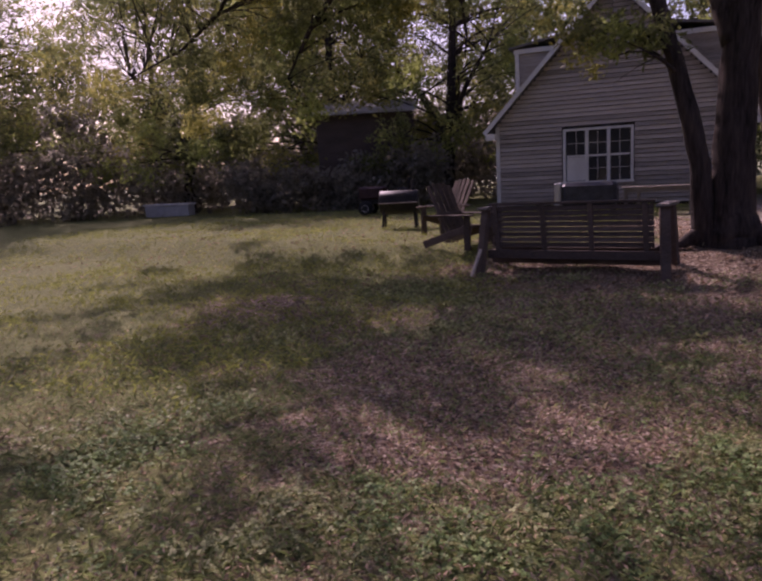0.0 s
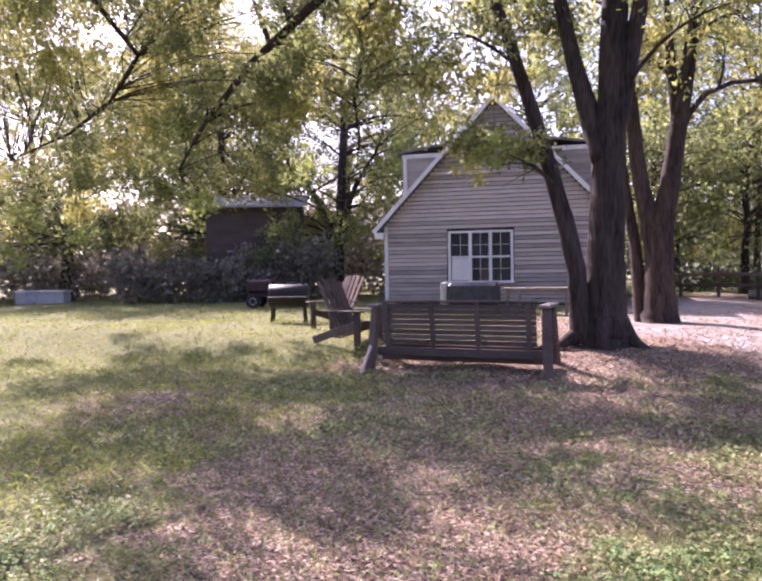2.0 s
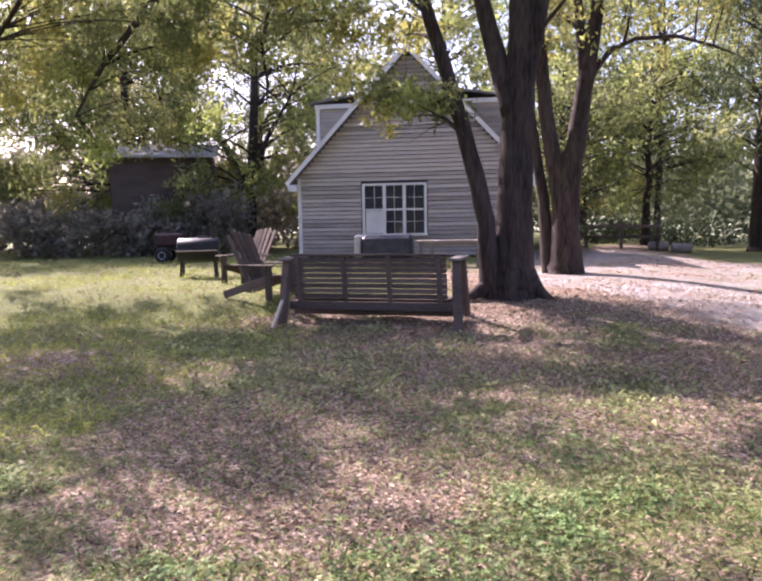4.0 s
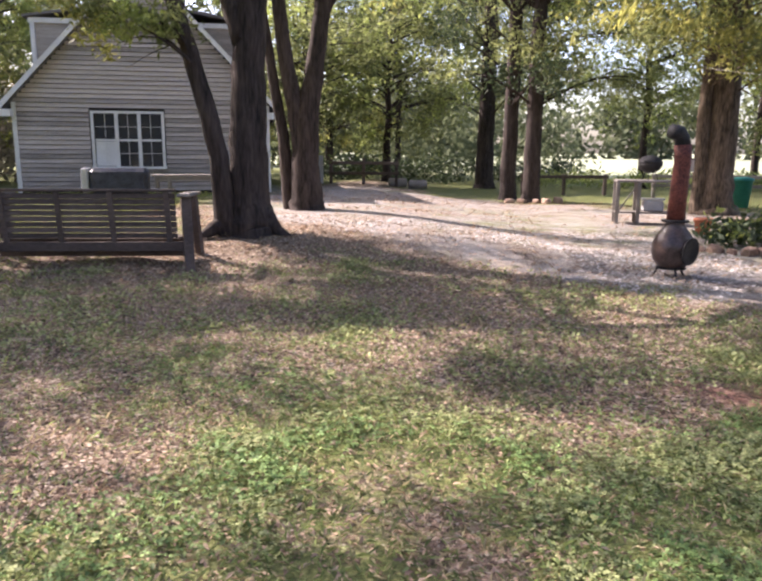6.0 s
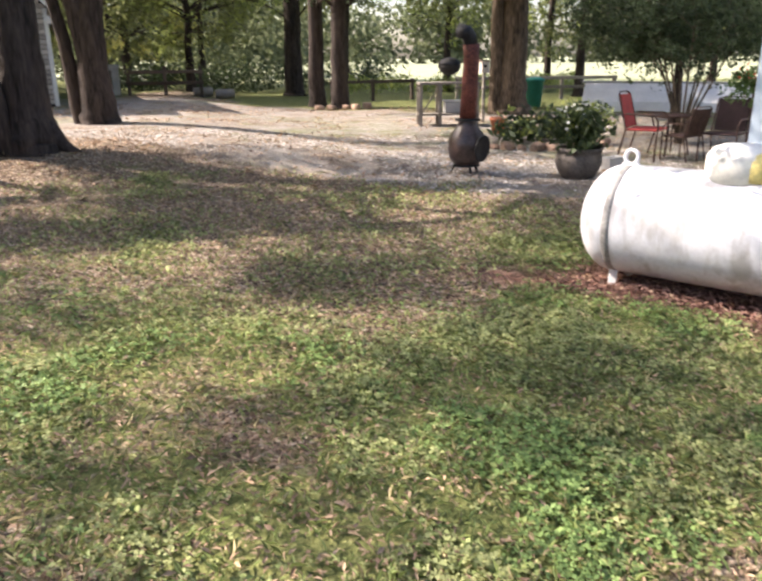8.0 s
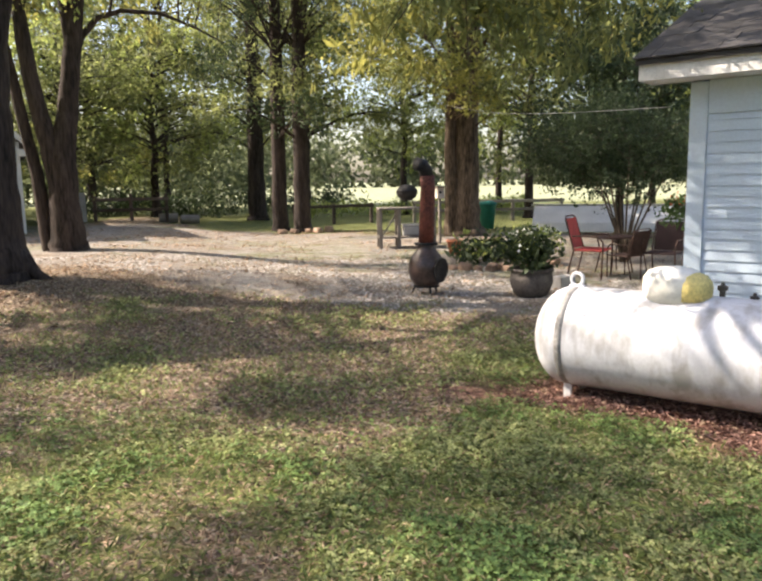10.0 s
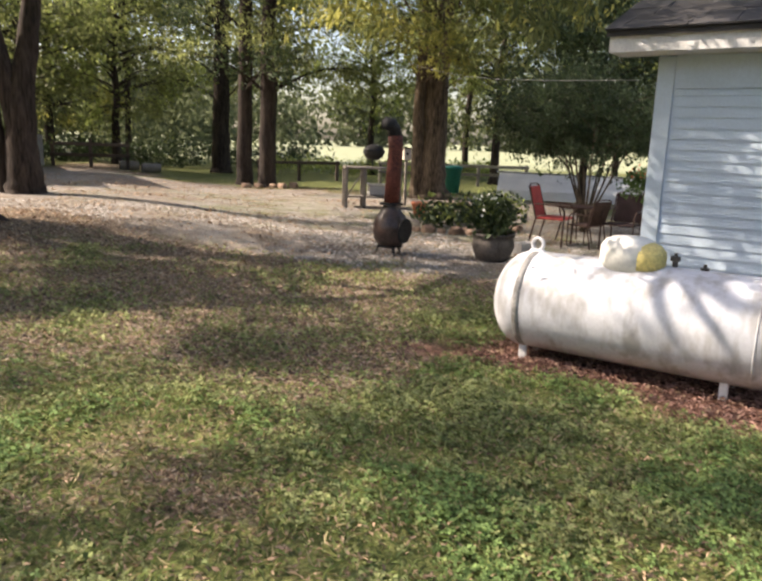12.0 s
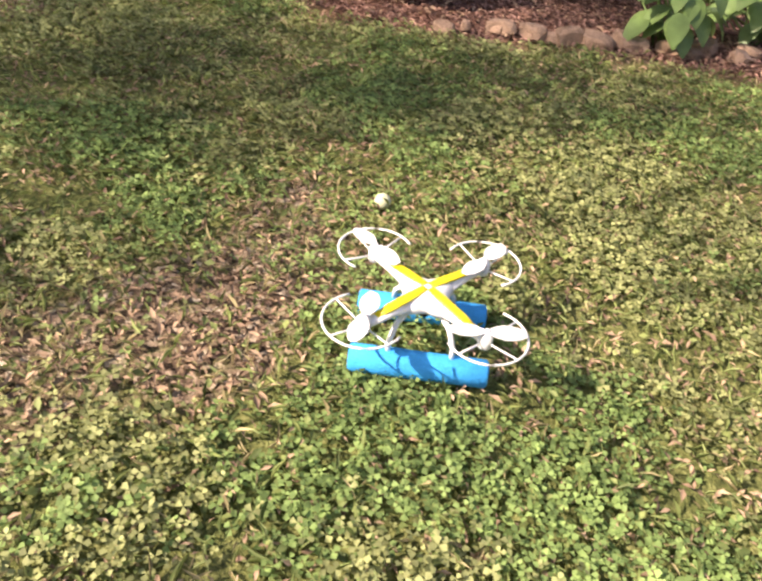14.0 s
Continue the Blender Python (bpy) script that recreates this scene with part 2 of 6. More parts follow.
def axis(lo, hi, step, far):
    core = np.arange(lo, hi + 1e-6, step)
    out = []
    d, s = 0.0, step
    while d < far:
        s *= 1.35
        d += s
        out.append(d)
    out = np.array(out)
    return np.concatenate([lo - out[::-1], core, hi + out])


def build_ground():
    xs, ys = axis(-14, 14, 0.14, 900), axis(-3, 26, 0.14, 900)
    X, Y = np.meshgrid(xs, ys)
    Z = rise(X, Y) + ((value_noise(X, Y, 0.8, 1) - 0.5) * 0.05 + (value_noise(X, Y, 0.3, 2) - 0.5) * 0.02) * (1 - gravel_at(X, Y) * 0.7) - 0.012
    nx, ny = len(xs), len(ys)
    v = np.stack([X, Y, Z], 2).reshape(-1, 3)
    i, j = np.meshgrid(np.arange(nx - 1), np.arange(ny - 1))
    k = (j * nx + i).ravel()
    f = np.stack([k, k + 1, k + nx + 1, k + nx], 1)
    me = bpy.data.meshes.new("ground")
    me.from_pydata(v.tolist(), [], f.tolist())
    for nm, fn in (("gravel", gravel_at), ("mulch", mulch_at), ("litter", bare_at), ("field", field_at)):
        a = me.attributes.new(nm, "FLOAT", "POINT")
        a.data.foreach_set("value", np.clip(fn(X, Y), 0, 1).ravel().astype(np.float32))
    for p in me.polygons:
        p.use_smooth = True
    ob = new("ground", me)
    return tagged(ob, "lawn of clover and grass strewn with brown leaves", "ground", kind="structure")


def ground_mat():
    m = bpy.data.materials.new("lawn_and_leaf_litter")
    m.use_nodes = True
    n, ln = m.node_tree.nodes, m.node_tree.links
    bsdf = n["Principled BSDF"]
    bsdf.inputs["Roughness"].default_value = 0.95
    bsdf.inputs["Specular IOR Level"].default_value = 0.15
    co = n.new("ShaderNodeTexCoord")

    def noise_(scale, detail=4, rough=0.6):
        t = n.new("ShaderNodeTexNoise")
        t.inputs["Scale"].default_value, t.inputs["Detail"].default_value, t.inputs["Roughness"].default_value = scale, detail, rough
        ln.new(co.outputs["Object"], t.inputs["Vector"])
        return t.outputs["Fac"]

    def ramp(fac, *stops):
        r = n.new("ShaderNodeValToRGB")
        e = r.color_ramp.elements
        while len(e) < len(stops):
            e.new(0.5)
        for el, (p, c) in zip(e, stops):
            el.position, el.color = p, (*c, 1)
        ln.new(fac, r.inputs[0])
        return r.outputs[0]

    def mix(fac, a, b):
        x = n.new("ShaderNodeMixRGB")
        ln.new(fac, x.inputs[0])
        ln.new(a, x.inputs[1])
        ln.new(b, x.inputs[2])
        return x.outputs[0]

    def attr(name):
        a = n.new("ShaderNodeAttribute")
        a.attribute_name = name
        return a.outputs["Fac"]

    vor = n.new("ShaderNodeTexVoronoi")
    vor.inputs["Scale"].default_value = 48
    ln.new(co.outputs["Object"], vor.inputs["Vector"])
    grain = noise_(34, 4, 0.7)
    grass = ramp(grain, (0.30, (0.040, 0.048, 0.018)), (0.52, (0.155, 0.165, 0.056)), (0.72, (0.32, 0.315, 0.13)))
    clover = ramp(grain, (0.30, (0.026, 0.036, 0.012)), (0.52, (0.095, 0.12, 0.036)), (0.72, (0.24, 0.27, 0.09)))
    grass = mix(ramp(noise_(2.2, 6, 0.75), (0.44, (0, 0, 0)), (0.64, (0.8, 0.8, 0.8))), grass, clover)
    sep = n.new("ShaderNodeSeparateColor")
    ln.new(vor.outputs["Color"], sep.inputs[0])
    litter = ramp(sep.outputs[0], (0.0, (0.045, 0.030, 0.021)), (0.45, (0.155, 0.108, 0.074)), (0.8, (0.31, 0.235, 0.165)), (1.0, (0.50, 0.42, 0.32)))
    lit_amt = n.new("ShaderNodeMath")
    lit_amt.operation = "MULTIPLY_ADD"
    ln.new(noise_(6, 6, 0.8), lit_amt.inputs[0])
    lit_amt.inputs[1].default_value = 1.6
    sub = n.new("ShaderNodeMath")
    sub.operation = "SUBTRACT"
    ln.new(attr("litter"), sub.inputs[0])
    sub.inputs[1].default_value = 0.80
    ln.new(sub.outputs[0], lit_amt.inputs[2])
    step = n.new("ShaderNodeMapRange")
    step.inputs["From Min"].default_value, step.inputs["From Max"].default_value = 0.35, 0.65
    ln.new(lit_amt.outputs[0], step.inputs[0])
    col = mix(step.outputs[0], grass, litter)
    grav = ramp(noise_(60, 3, 0.7), (0.3, (0.13, 0.112, 0.097)), (0.52, (0.28, 0.252, 0.226)), (0.70, (0.58, 0.545, 0.50)))
    g_amt = n.new("ShaderNodeMath")
    g_amt.operation = "MULTIPLY"
    ln.new(attr("gravel"), g_amt.inputs[0])
    g_patch = n.new("ShaderNodeMapRange")
    g_patch.inputs["From Min"].default_value, g_patch.inputs["From Max"].default_value = 0.36, 0.60
    g_patch.inputs["To Min"].default_value = 0.10
    ln.new(noise_(1.3, 5, 0.7), g_patch.inputs[0])
    ln.new(g_patch.outputs[0], g_amt.inputs[1])
    col = mix(g_amt.outputs[0], col, grav)
    mulch = ramp(sep.outputs[1], (0.0, (0.040, 0.022, 0.018)), (0.5, (0.13, 0.062, 0.045)), (1.0, (0.26, 0.15, 0.11)))
    col = mix(attr("mulch"), col, mulch)
    field = ramp(noise_(0.5, 5, 0.7), (0.3, (0.25, 0.28, 0.16)), (0.7, (0.36, 0.37, 0.24)))
    col = mix(attr("field"), col, field)
    ln.new(col, bsdf.inputs["Base Color"])
    bp = n.new("ShaderNodeBump")
    bp.inputs["Strength"].default_value = 0.8
    bp.inputs["Distance"].default_value = 0.03
    ln.new(grain, bp.inputs["Height"])
    ln.new(bp.outputs[0], bsdf.inputs["Normal"])
    return m


ground = build_ground()
ground.data.materials.append(ground_mat())


# ---- the grey house ----
def clapboards(parent, outline, z0, z1, pitch, material, mat_world, holes=(), thick=0.042, gap=0.0):
    """Lapped boards on a wall in its own plane: x along, z up, outline(z) gives the x range; holes are (x0, x1, z0, z1)."""
    z = z0
    while z < z1 - 0.02:
        h = min(pitch, z1 - z)
        a, b = outline(z + h * 0.5)
        spans = [(a, b)]
        for hx0, hx1, hz0, hz1 in holes:
            if hz0 < z + h * 0.6 and hz1 > z + h * 0.4:
                spans = [s for p, q in spans for s in ((p, min(q, hx0)), (max(p, hx1), q)) if s[1] - s[0] > 0.03]
        for p, q in spans:
            bm = bmesh.new()
            v = [bm.verts.new(c) for c in ((p, 0, z + gap), (q, 0, z + gap), (q, -thick, z + gap), (p, -thick, z + gap),
                                          (p, 0, z + h), (q, 0, z + h), (q, -0.004, z + h + 0.006), (p, -0.004, z + h + 0.006))]
            for f in ((0, 3, 2, 1), (4, 5, 6, 7), (3, 7, 6, 2), (0, 4, 7, 3), (1, 2, 6, 5), (0, 1, 5, 4)):
                bm.faces.new([v[i] for i in f])
            part("clapboard", bm, material, parent)
        z += pitch


def sash_window(parent, x0, x1, z0, z1, y, units, rows=2, cols=2, name="window", rail=True, fr=0.07, paint=None):
    """A window of several sashes in one white frame, set in the wall plane y = 0, facing -y."""
    win = new(name)
    win.parent = parent
    win.matrix_local = pose(0, y, 0)
    paint = paint or M_TRIM
    bm = bmesh.new()
    box(bm, x0 - fr, x1 + fr, -0.05, 0.03, z1, z1 + fr)
    box(bm, x0 - fr - 0.03, x1 + fr + 0.03, -0.08, 0.03, z0 - fr, z0)
    xs = np.linspace(x0, x1, units + 1)
    for i, x in enumerate(xs):
        wv = fr if i in (0, units) else 0.09
        c = x - fr / 2 if i == 0 else x + fr / 2 if i == units else x
        box(bm, c - wv / 2 - 0.005, c + wv / 2 + 0.005, -0.048, 0.028, z0, z1)
    part("frame", bm, paint, win)
    for i in range(units):
        a, b = xs[i] + 0.035, xs[i + 1] - 0.035
        bm = bmesh.new()
        zm = (z0 + z1) / 2
        if rail:
            box(bm, a, b, -0.03, 0.01, zm - 0.03, zm + 0.03)
        for zz0, zz1 in ((z0, zm), (zm, z1)):
            for c in range(1, cols):
                x = a + (b - a) * c / cols
                box(bm, x - 0.006, x + 0.006, -0.018, 0.004, zz0, zz1)
            for r in range(1, rows):
                zz = zz0 + (zz1 - zz0) * r / rows
                box(bm, a, b, -0.017, 0.003, zz - 0.006, zz + 0.006)
        part("sash", bm, paint, win)
        part("pane", boxed(xs[i] + 0.026, xs[i + 1] - 0.026, 0.010, 0.02, z0, z1), M_GLASS, win)
    return win


def shingles(parent, wdt, length, m, course=0.28, material=None):
    """A roof slope in its own plane: x along the eave, y up the slope; overlapping courses in one mesh."""
    rnd = random.Random(4)
    bm = bmesh.new()
    y = 0.0
    row = 0
    while y < length:
        x = -rnd.random() * 0.5
        while x < wdt:
            w = rnd.uniform(0.28, 0.5)
            a, b = max(0, x), min(wdt, x + w - 0.006)
            if b - a > 0.03:
                t = 0.012 + rnd.random() * 0.008
                box(bm, a, b, y, min(length, y + course), 0.0, t)
            x += w
        y += course
        row += 1
    ob = part("shingles", bm, material or M_ROOF, parent)
    ob.matrix_local = m
    ob["kind"] = "stuff"
    return ob


HG = 0.33
house = empty("house", pose(-9.93, 22.22, HG, 0, 0, 7.76), "weathered grey clapboard house with white trimmed gable", "house")
HW, HE, HP = 7.37, 2.68, 6.55          # width of the gable, height of eave and peak over the ground
HD = 11.0
bm = bmesh.new()
prof = [(0, 0), (HW, 0), (HW, HE), (HW / 2, HP), (0, HE)]
fr_ = [bm.verts.new((x, 0.0, z - 0.3 * (z == 0))) for x, z in prof]
bk = [bm.verts.new((x, HD, z - 0.3 * (z == 0))) for x, z in prof]
bm.faces.new(fr_)
bm.faces.new(bk[::-1])
for i in range(5):
    bm.faces.new((fr_[i], bk[i], bk[(i + 1) % 5], fr_[(i + 1) % 5]))
bmesh.ops.recalc_face_normals(bm, faces=bm.faces)
# dark wall sheet, seen between the boards as their lap shade
part("wall", bm, M_LAP_SHADE, house)


def gable_span(z):
    if z <= HE:
        return (0.09, HW - 0.09)
    d = (z - HE) / (HP - HE) * HW / 2
    return (d + 0.02, HW - d - 0.02)


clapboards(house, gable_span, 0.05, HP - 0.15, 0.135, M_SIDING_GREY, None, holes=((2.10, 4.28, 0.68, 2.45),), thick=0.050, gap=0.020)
hwin = sash_window(house, 2.22, 4.18, 0.78, 2.34, -0.03, 3, rows=2, cols=2)
part("blind", boxed(2.25, 2.83, 0.004, 0.0095, 0.80, 1.52), M_TRIM, hwin, "half-drawn white blind")
part("corner_board", boxed(-0.03, 0.085, -0.035, 0.09, 0, HE - 0.05), M_TRIM, house)
part("corner_board", boxed(HW - 0.085, HW + 0.03, -0.035, 0.09, 0, HE - 0.05), M_TRIM, house)
pitch_ = math.atan2(HP - HE, HW / 2)
slope = math.hypot(HP - HE, HW / 2)
for sgn in (1, -1):
    bm = bmesh.new()
    x0 = 0 if sgn == 1 else HW
    over = 0.42
    ex, ez = x0 - sgn * over * math.cos(pitch_), HE - over * math.sin(pitch_)
    px, pz = HW / 2, HP
    nrm = Vector((-sgn * math.sin(pitch_), 0, math.cos(pitch_))) * 0.13
    pts4 = [(ex, ez), (px, pz), (px, pz + 0.13 / math.cos(pitch_)), (ex + nrm.x, ez + nrm.z)]
    f = [bm.verts.new((x, -0.32, z)) for x, z in pts4]
    g = [bm.verts.new((x, -0.285, z)) for x, z in pts4]
    bm.faces.new(f)
    bm.faces.new(g[::-1])
    for i in range(4):
        bm.faces.new((f[i], g[i], g[(i + 1) % 4], f[(i + 1) % 4]))
    bmesh.ops.recalc_face_normals(bm, faces=bm.faces)
    part("rake_board", bm, M_TRIM, house)
    bm = bmesh.new()
    f = [bm.verts.new((x, -0.284, z)) for x, z in pts4]
    g = [bm.verts.new((x, HD + 0.3, z)) for x, z in pts4]
    bm.faces.new(f)
    bm.faces.new(g[::-1])
    for i in range(4):
        bm.faces.new((f[i], g[i], g[(i + 1) % 4], f[(i + 1) % 4]))
    bmesh.ops.recalc_face_normals(bm, faces=bm.faces)
    part("roof", bm, M_ROOF_HAZY, house)
    # cornice return at the foot of the rake
    part("eave_return", boxed(min(ex, x0 + sgn * 0.02), max(ex, x0 + sgn * 0.02), -0.325, 0.0, ez - 0.16, ez + 0.04), M_TRIM, house)
    # dormer on the slope
    dx0, dx1, dz = (0.64, 2.6, 5.02) if sgn == 1 else (HW - 2.6, HW - 0.64, 5.02)
    dorm = new("dormer")
    dorm.parent = house
    part("cheek", boxed(dx0, dx1, 0.35, 5.2, HE + 0.3, dz), M_SIDING_GREY, dorm)
    xo = dx0 if sgn == 1 else dx1
    part("corner_trim", boxed(xo - 0.06, xo + 0.06, 0.29, 0.39, HE + 0.35, dz), M_TRIM, dorm)
    part("frieze", boxed(dx0 - 0.1, dx1 + 0.1, 0.28, 0.37, dz - 0.12, dz + 0.02), M_TRIM, dorm)
    bm = bmesh.new()
    xi = dx1 if sgn == 1 else dx0
    quad = [(xo - sgn * 0.25, dz + 0.02), (xi + sgn * 0.7, dz + 0.45), (xi + sgn * 0.7, dz + 0.53), (xo - sgn * 0.25, dz + 0.09)]
    f = [bm.verts.new((x, 0.2, z)) for x, z in quad]
    g = [bm.verts.new((x, 5.4, z)) for x, z in quad]
    bm.faces.new(f)
    bm.faces.new(g[::-1])
    for i in range(4):
        bm.faces.new((f[i], g[i], g[(i + 1) % 4], f[(i + 1) % 4]))
    bmesh.ops.recalc_face_normals(bm, faces=bm.faces)
    part("dormer_roof", bm, M_ROOF_HAZY, dorm)

# ---- the white cottage beside the tank ----
SH = -58.0
cott = empty("cottage", pose(6.12, 6.47, 0, 0, 0, SH), "white painted lap-sided cottage on a block foundation", "house")
CL, CE, CD = 9.0, 2.66, 6.0
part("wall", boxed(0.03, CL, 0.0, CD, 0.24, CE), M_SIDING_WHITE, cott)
M_BLOCK = mat("painted_foundation_block", (0.62, 0.63, 0.62), 0.8, 0.15, 3, 50, 0.3)
M_VOID = mat("crawl_space_shade", (0.02, 0.02, 0.02), 0.9, 0.1, 3, 20, 0)
part("foundation", boxed(0.03, CL, 0.03, CD, -0.3, 0.24), M_BLOCK, cott)
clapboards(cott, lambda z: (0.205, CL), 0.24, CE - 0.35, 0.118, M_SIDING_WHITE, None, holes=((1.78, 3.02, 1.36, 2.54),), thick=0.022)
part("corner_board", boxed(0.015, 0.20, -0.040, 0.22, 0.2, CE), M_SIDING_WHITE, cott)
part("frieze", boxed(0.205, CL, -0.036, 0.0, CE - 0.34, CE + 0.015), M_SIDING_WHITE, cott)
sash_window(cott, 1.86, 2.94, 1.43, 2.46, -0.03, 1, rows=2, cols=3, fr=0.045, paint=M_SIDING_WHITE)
# solid boxes; the dark of the openings is only their near-black colour
for x in (1.2, 2.35, 3.6):
    part("crawl_vent", boxed(x, x + 0.42, -0.012, 0.05, 0.03, 0.19), M_VOID, cott, "foundation vent with its inner shade painted near black")
part("fascia", boxed(-0.42, CL, -0.46, -0.42, CE + 0.02, CE + 0.19), M_TRIM, cott)
part("soffit", boxed(-0.42, CL, -0.42, 0.0, CE + 0.02, CE + 0.045), M_TRIM, cott)
rp_ = math.atan(0.42)
for side in (0, 1):
    bm = bmesh.new()
    run = CD / 2 + 0.5
    h = run * math.tan(rp_)
    y0, y1 = (-0.5, CD / 2) if side == 0 else (CD + 0.5, CD / 2)
    quad = [(y0, CE + 0.18), (y1, CE + 0.18 + h), (y1, CE + 0.26 + h), (y0, CE + 0.24)]
    f = [bm.verts.new((-0.45, y, z)) for y, z in quad]
    g = [bm.verts.new((CL + 0.3, y, z)) for y, z in quad]
    bm.faces.new(f)
    bm.faces.new(g[::-1])
    for i in range(4):
        bm.faces.new((f[i], g[i], g[(i + 1) % 4], f[(i + 1) % 4]))
    bmesh.ops.recalc_face_normals(bm, faces=bm.faces)
    part("roof", bm, M_ROOF, cott)
shingles(cott, CL + 0.7, (CD / 2 + 0.5) / math.cos(rp_), pose(-0.47, -0.53, CE + 0.245, math.degrees(rp_)))
bm = bmesh.new()
f = [bm.verts.new(c) for c in ((0.0, 0, CE), (0.0, CD, CE), (0.0, CD / 2, CE + 0.2 + CD / 2 * math.tan(rp_)), (0.1, 0, CE), (0.1, CD, CE), (0.1, CD / 2, CE + 0.2 + CD / 2 * math.tan(rp_)))]
for ff in ((0, 1, 2), (3, 5, 4), (0, 3, 4, 1), (1, 4, 5, 2), (2, 5, 3, 0)):
    bm.faces.new([f[i] for i in ff])
bmesh.ops.recalc_face_normals(bm, faces=bm.faces)
part("gable", bm, M_SIDING_WHITE, cott)

# ---- propane tank ----
TA = -56.0
TR, TL, TZ = 0.38, 2.19, 0.07
tank = empty("propane_tank", pose(3.79, 3.86, 0, 0, 0, TA), "white horizontal propane tank with a yellowed valve dome on short legs", "tank")
bm = bmesh.new()
cap = TR * 0.7
prof = []
for k in range(0, 11):
    a = math.pi / 2 * k / 10
    prof.append((max(0.001, TR * math.sin(a)), -TL / 2 + cap * (1 - math.cos(a))))
prof += [(TR, z) for z in np.linspace(-TL / 2 + cap, TL / 2 - cap, 7)[1:-1]]
prof += [(r, -z) for r, z in prof[:11][::-1]]
lathe(bm, prof, 48)
bmesh.ops.transform(bm, matrix=pose(0, 0, TZ + TR, 0, 90, 0), verts=bm.verts)
part("shell", bm, M_TANK, tank, smooth=True)
# the left seam is a wider band in darker grey
M_BAND = mat("grey_weld_band", (0.30, 0.29, 0.275), 0.6, 0.25, 6, 40, 0.1)
for x_, w_, mt_ in ((-0.80, 0.026, M_BAND), (TL / 2 - cap, 0.006, M_TANK)):
    bm = bmesh.new()
    lathe(bm, [(TR - 0.004, -w_ - 0.002), (TR + 0.002, -w_), (TR + 0.002, w_), (TR - 0.004, w_ + 0.002)], 48, x_)
    bmesh.ops.transform(bm, matrix=pose(0, 0, TZ + TR, 0, 90, 0), verts=bm.verts)
    part("weld_seam", bm, mt_, tank, "darker grey weld band" if mt_ is M_BAND else "", smooth=True)


def ring_lug(x):
    bm = bmesh.new()
    pts = [(x + 0.045 * math.cos(a), 0, TZ + 2 * TR + 0.055 + 0.05 * math.sin(a)) for a in np.linspace(0, 2 * math.pi, 15)[:-1]]
    pts.append(pts[0])
    tube(bm, pts, [0.014] * len(pts), 8, cap=False)
    box(bm, x - 0.06, x + 0.06, -0.02, 0.02, TZ + 2 * TR - 0.03, TZ + 2 * TR + 0.015, 0.006)
    part("lifting_lug", bm, M_TANK, tank, smooth=True)


ring_lug(-0.80)
M_DOME = mat("cream_dome_enamel", (0.80, 0.78, 0.70), 0.45, 0.08, 5, 40, 0.1)
M_YELLOW = mat("yellowed_dome_lid", (0.74, 0.61, 0.23), 0.5, 0.2, 8, 50, 0.1)
bm = bmesh.new()
dome = [(0.20, 0), (0.205, 0.10), (0.20, 0.16), (0.17, 0.205), (0.11, 0.23), (0.001, 0.24)]
lathe(bm, dome, 32)
bmesh.ops.transform(bm, matrix=pose(-0.10, 0, TZ + 2 * TR - 0.045), verts=bm.verts)
dm = part("valve_dome", bm, M_DOME, tank, "cream valve dome", smooth=True)
bm = bmesh.new()
lathe(bm, [(0.145, 0), (0.15, 0.085), (0.142, 0.13), (0.11, 0.17), (0.06, 0.19), (0.001, 0.195)], 28)
bmesh.ops.transform(bm, matrix=pose(0.02, -0.03, TZ + 2 * TR - 0.03), verts=bm.verts)
part("lid_end", bm, M_YELLOW, dm, "yellowed weathered end of the lid", smooth=True)
M_BRASS = mat("dull_dark_fitting", (0.10, 0.09, 0.08), 0.5, 0.2, 10, 60, 0.1, metal=0.6)
bm = bmesh.new()
lathe(bm, [(0.02, 0), (0.02, 0.05), (0.035, 0.055), (0.035, 0.085), (0.012, 0.09), (0.012, 0.11)], 12)
bmesh.ops.transform(bm, matrix=pose(0.22, 0.02, TZ + 2 * TR - 0.012), verts=bm.verts)
part("relief_valve", bm, M_BRASS, tank)
bm = bmesh.new()
lathe(bm, [(0.03, 0), (0.03, 0.025), (0.012, 0.03), (0.012, 0.05)], 12)
bmesh.ops.transform(bm, matrix=pose(0.42, 0.02, TZ + 2 * TR - 0.01), verts=bm.verts)
part("filler_cap", bm, M_BRASS, tank)
for lx in (-0.80, 0.66):
    for ly in (-0.15, 0.15):
        bm = bmesh.new()
        box(bm, lx - 0.03, lx + 0.03, ly - 0.012, ly + 0.012, -0.06, TZ + 0.16, 0.004)
        part("leg", bm, M_TRIM, tank)

# ---- trees ----
def limb_path(a, b, sag, rnd, n=7):
    a, b = Vector(a), Vector(b)
    side = Vector((rnd.uniform(-1, 1), rnd.uniform(-1, 1), rnd.uniform(-0.3, 0.6))) * (b - a).length * 0.10
    pts = []
    for i in range(n):
        t = i / (n - 1)
        p = a.lerp(b, t) + side * math.sin(math.pi * t)
        p.z += sag * (b - a).length * math.sin(math.pi * t)
        pts.append(p)
    return pts


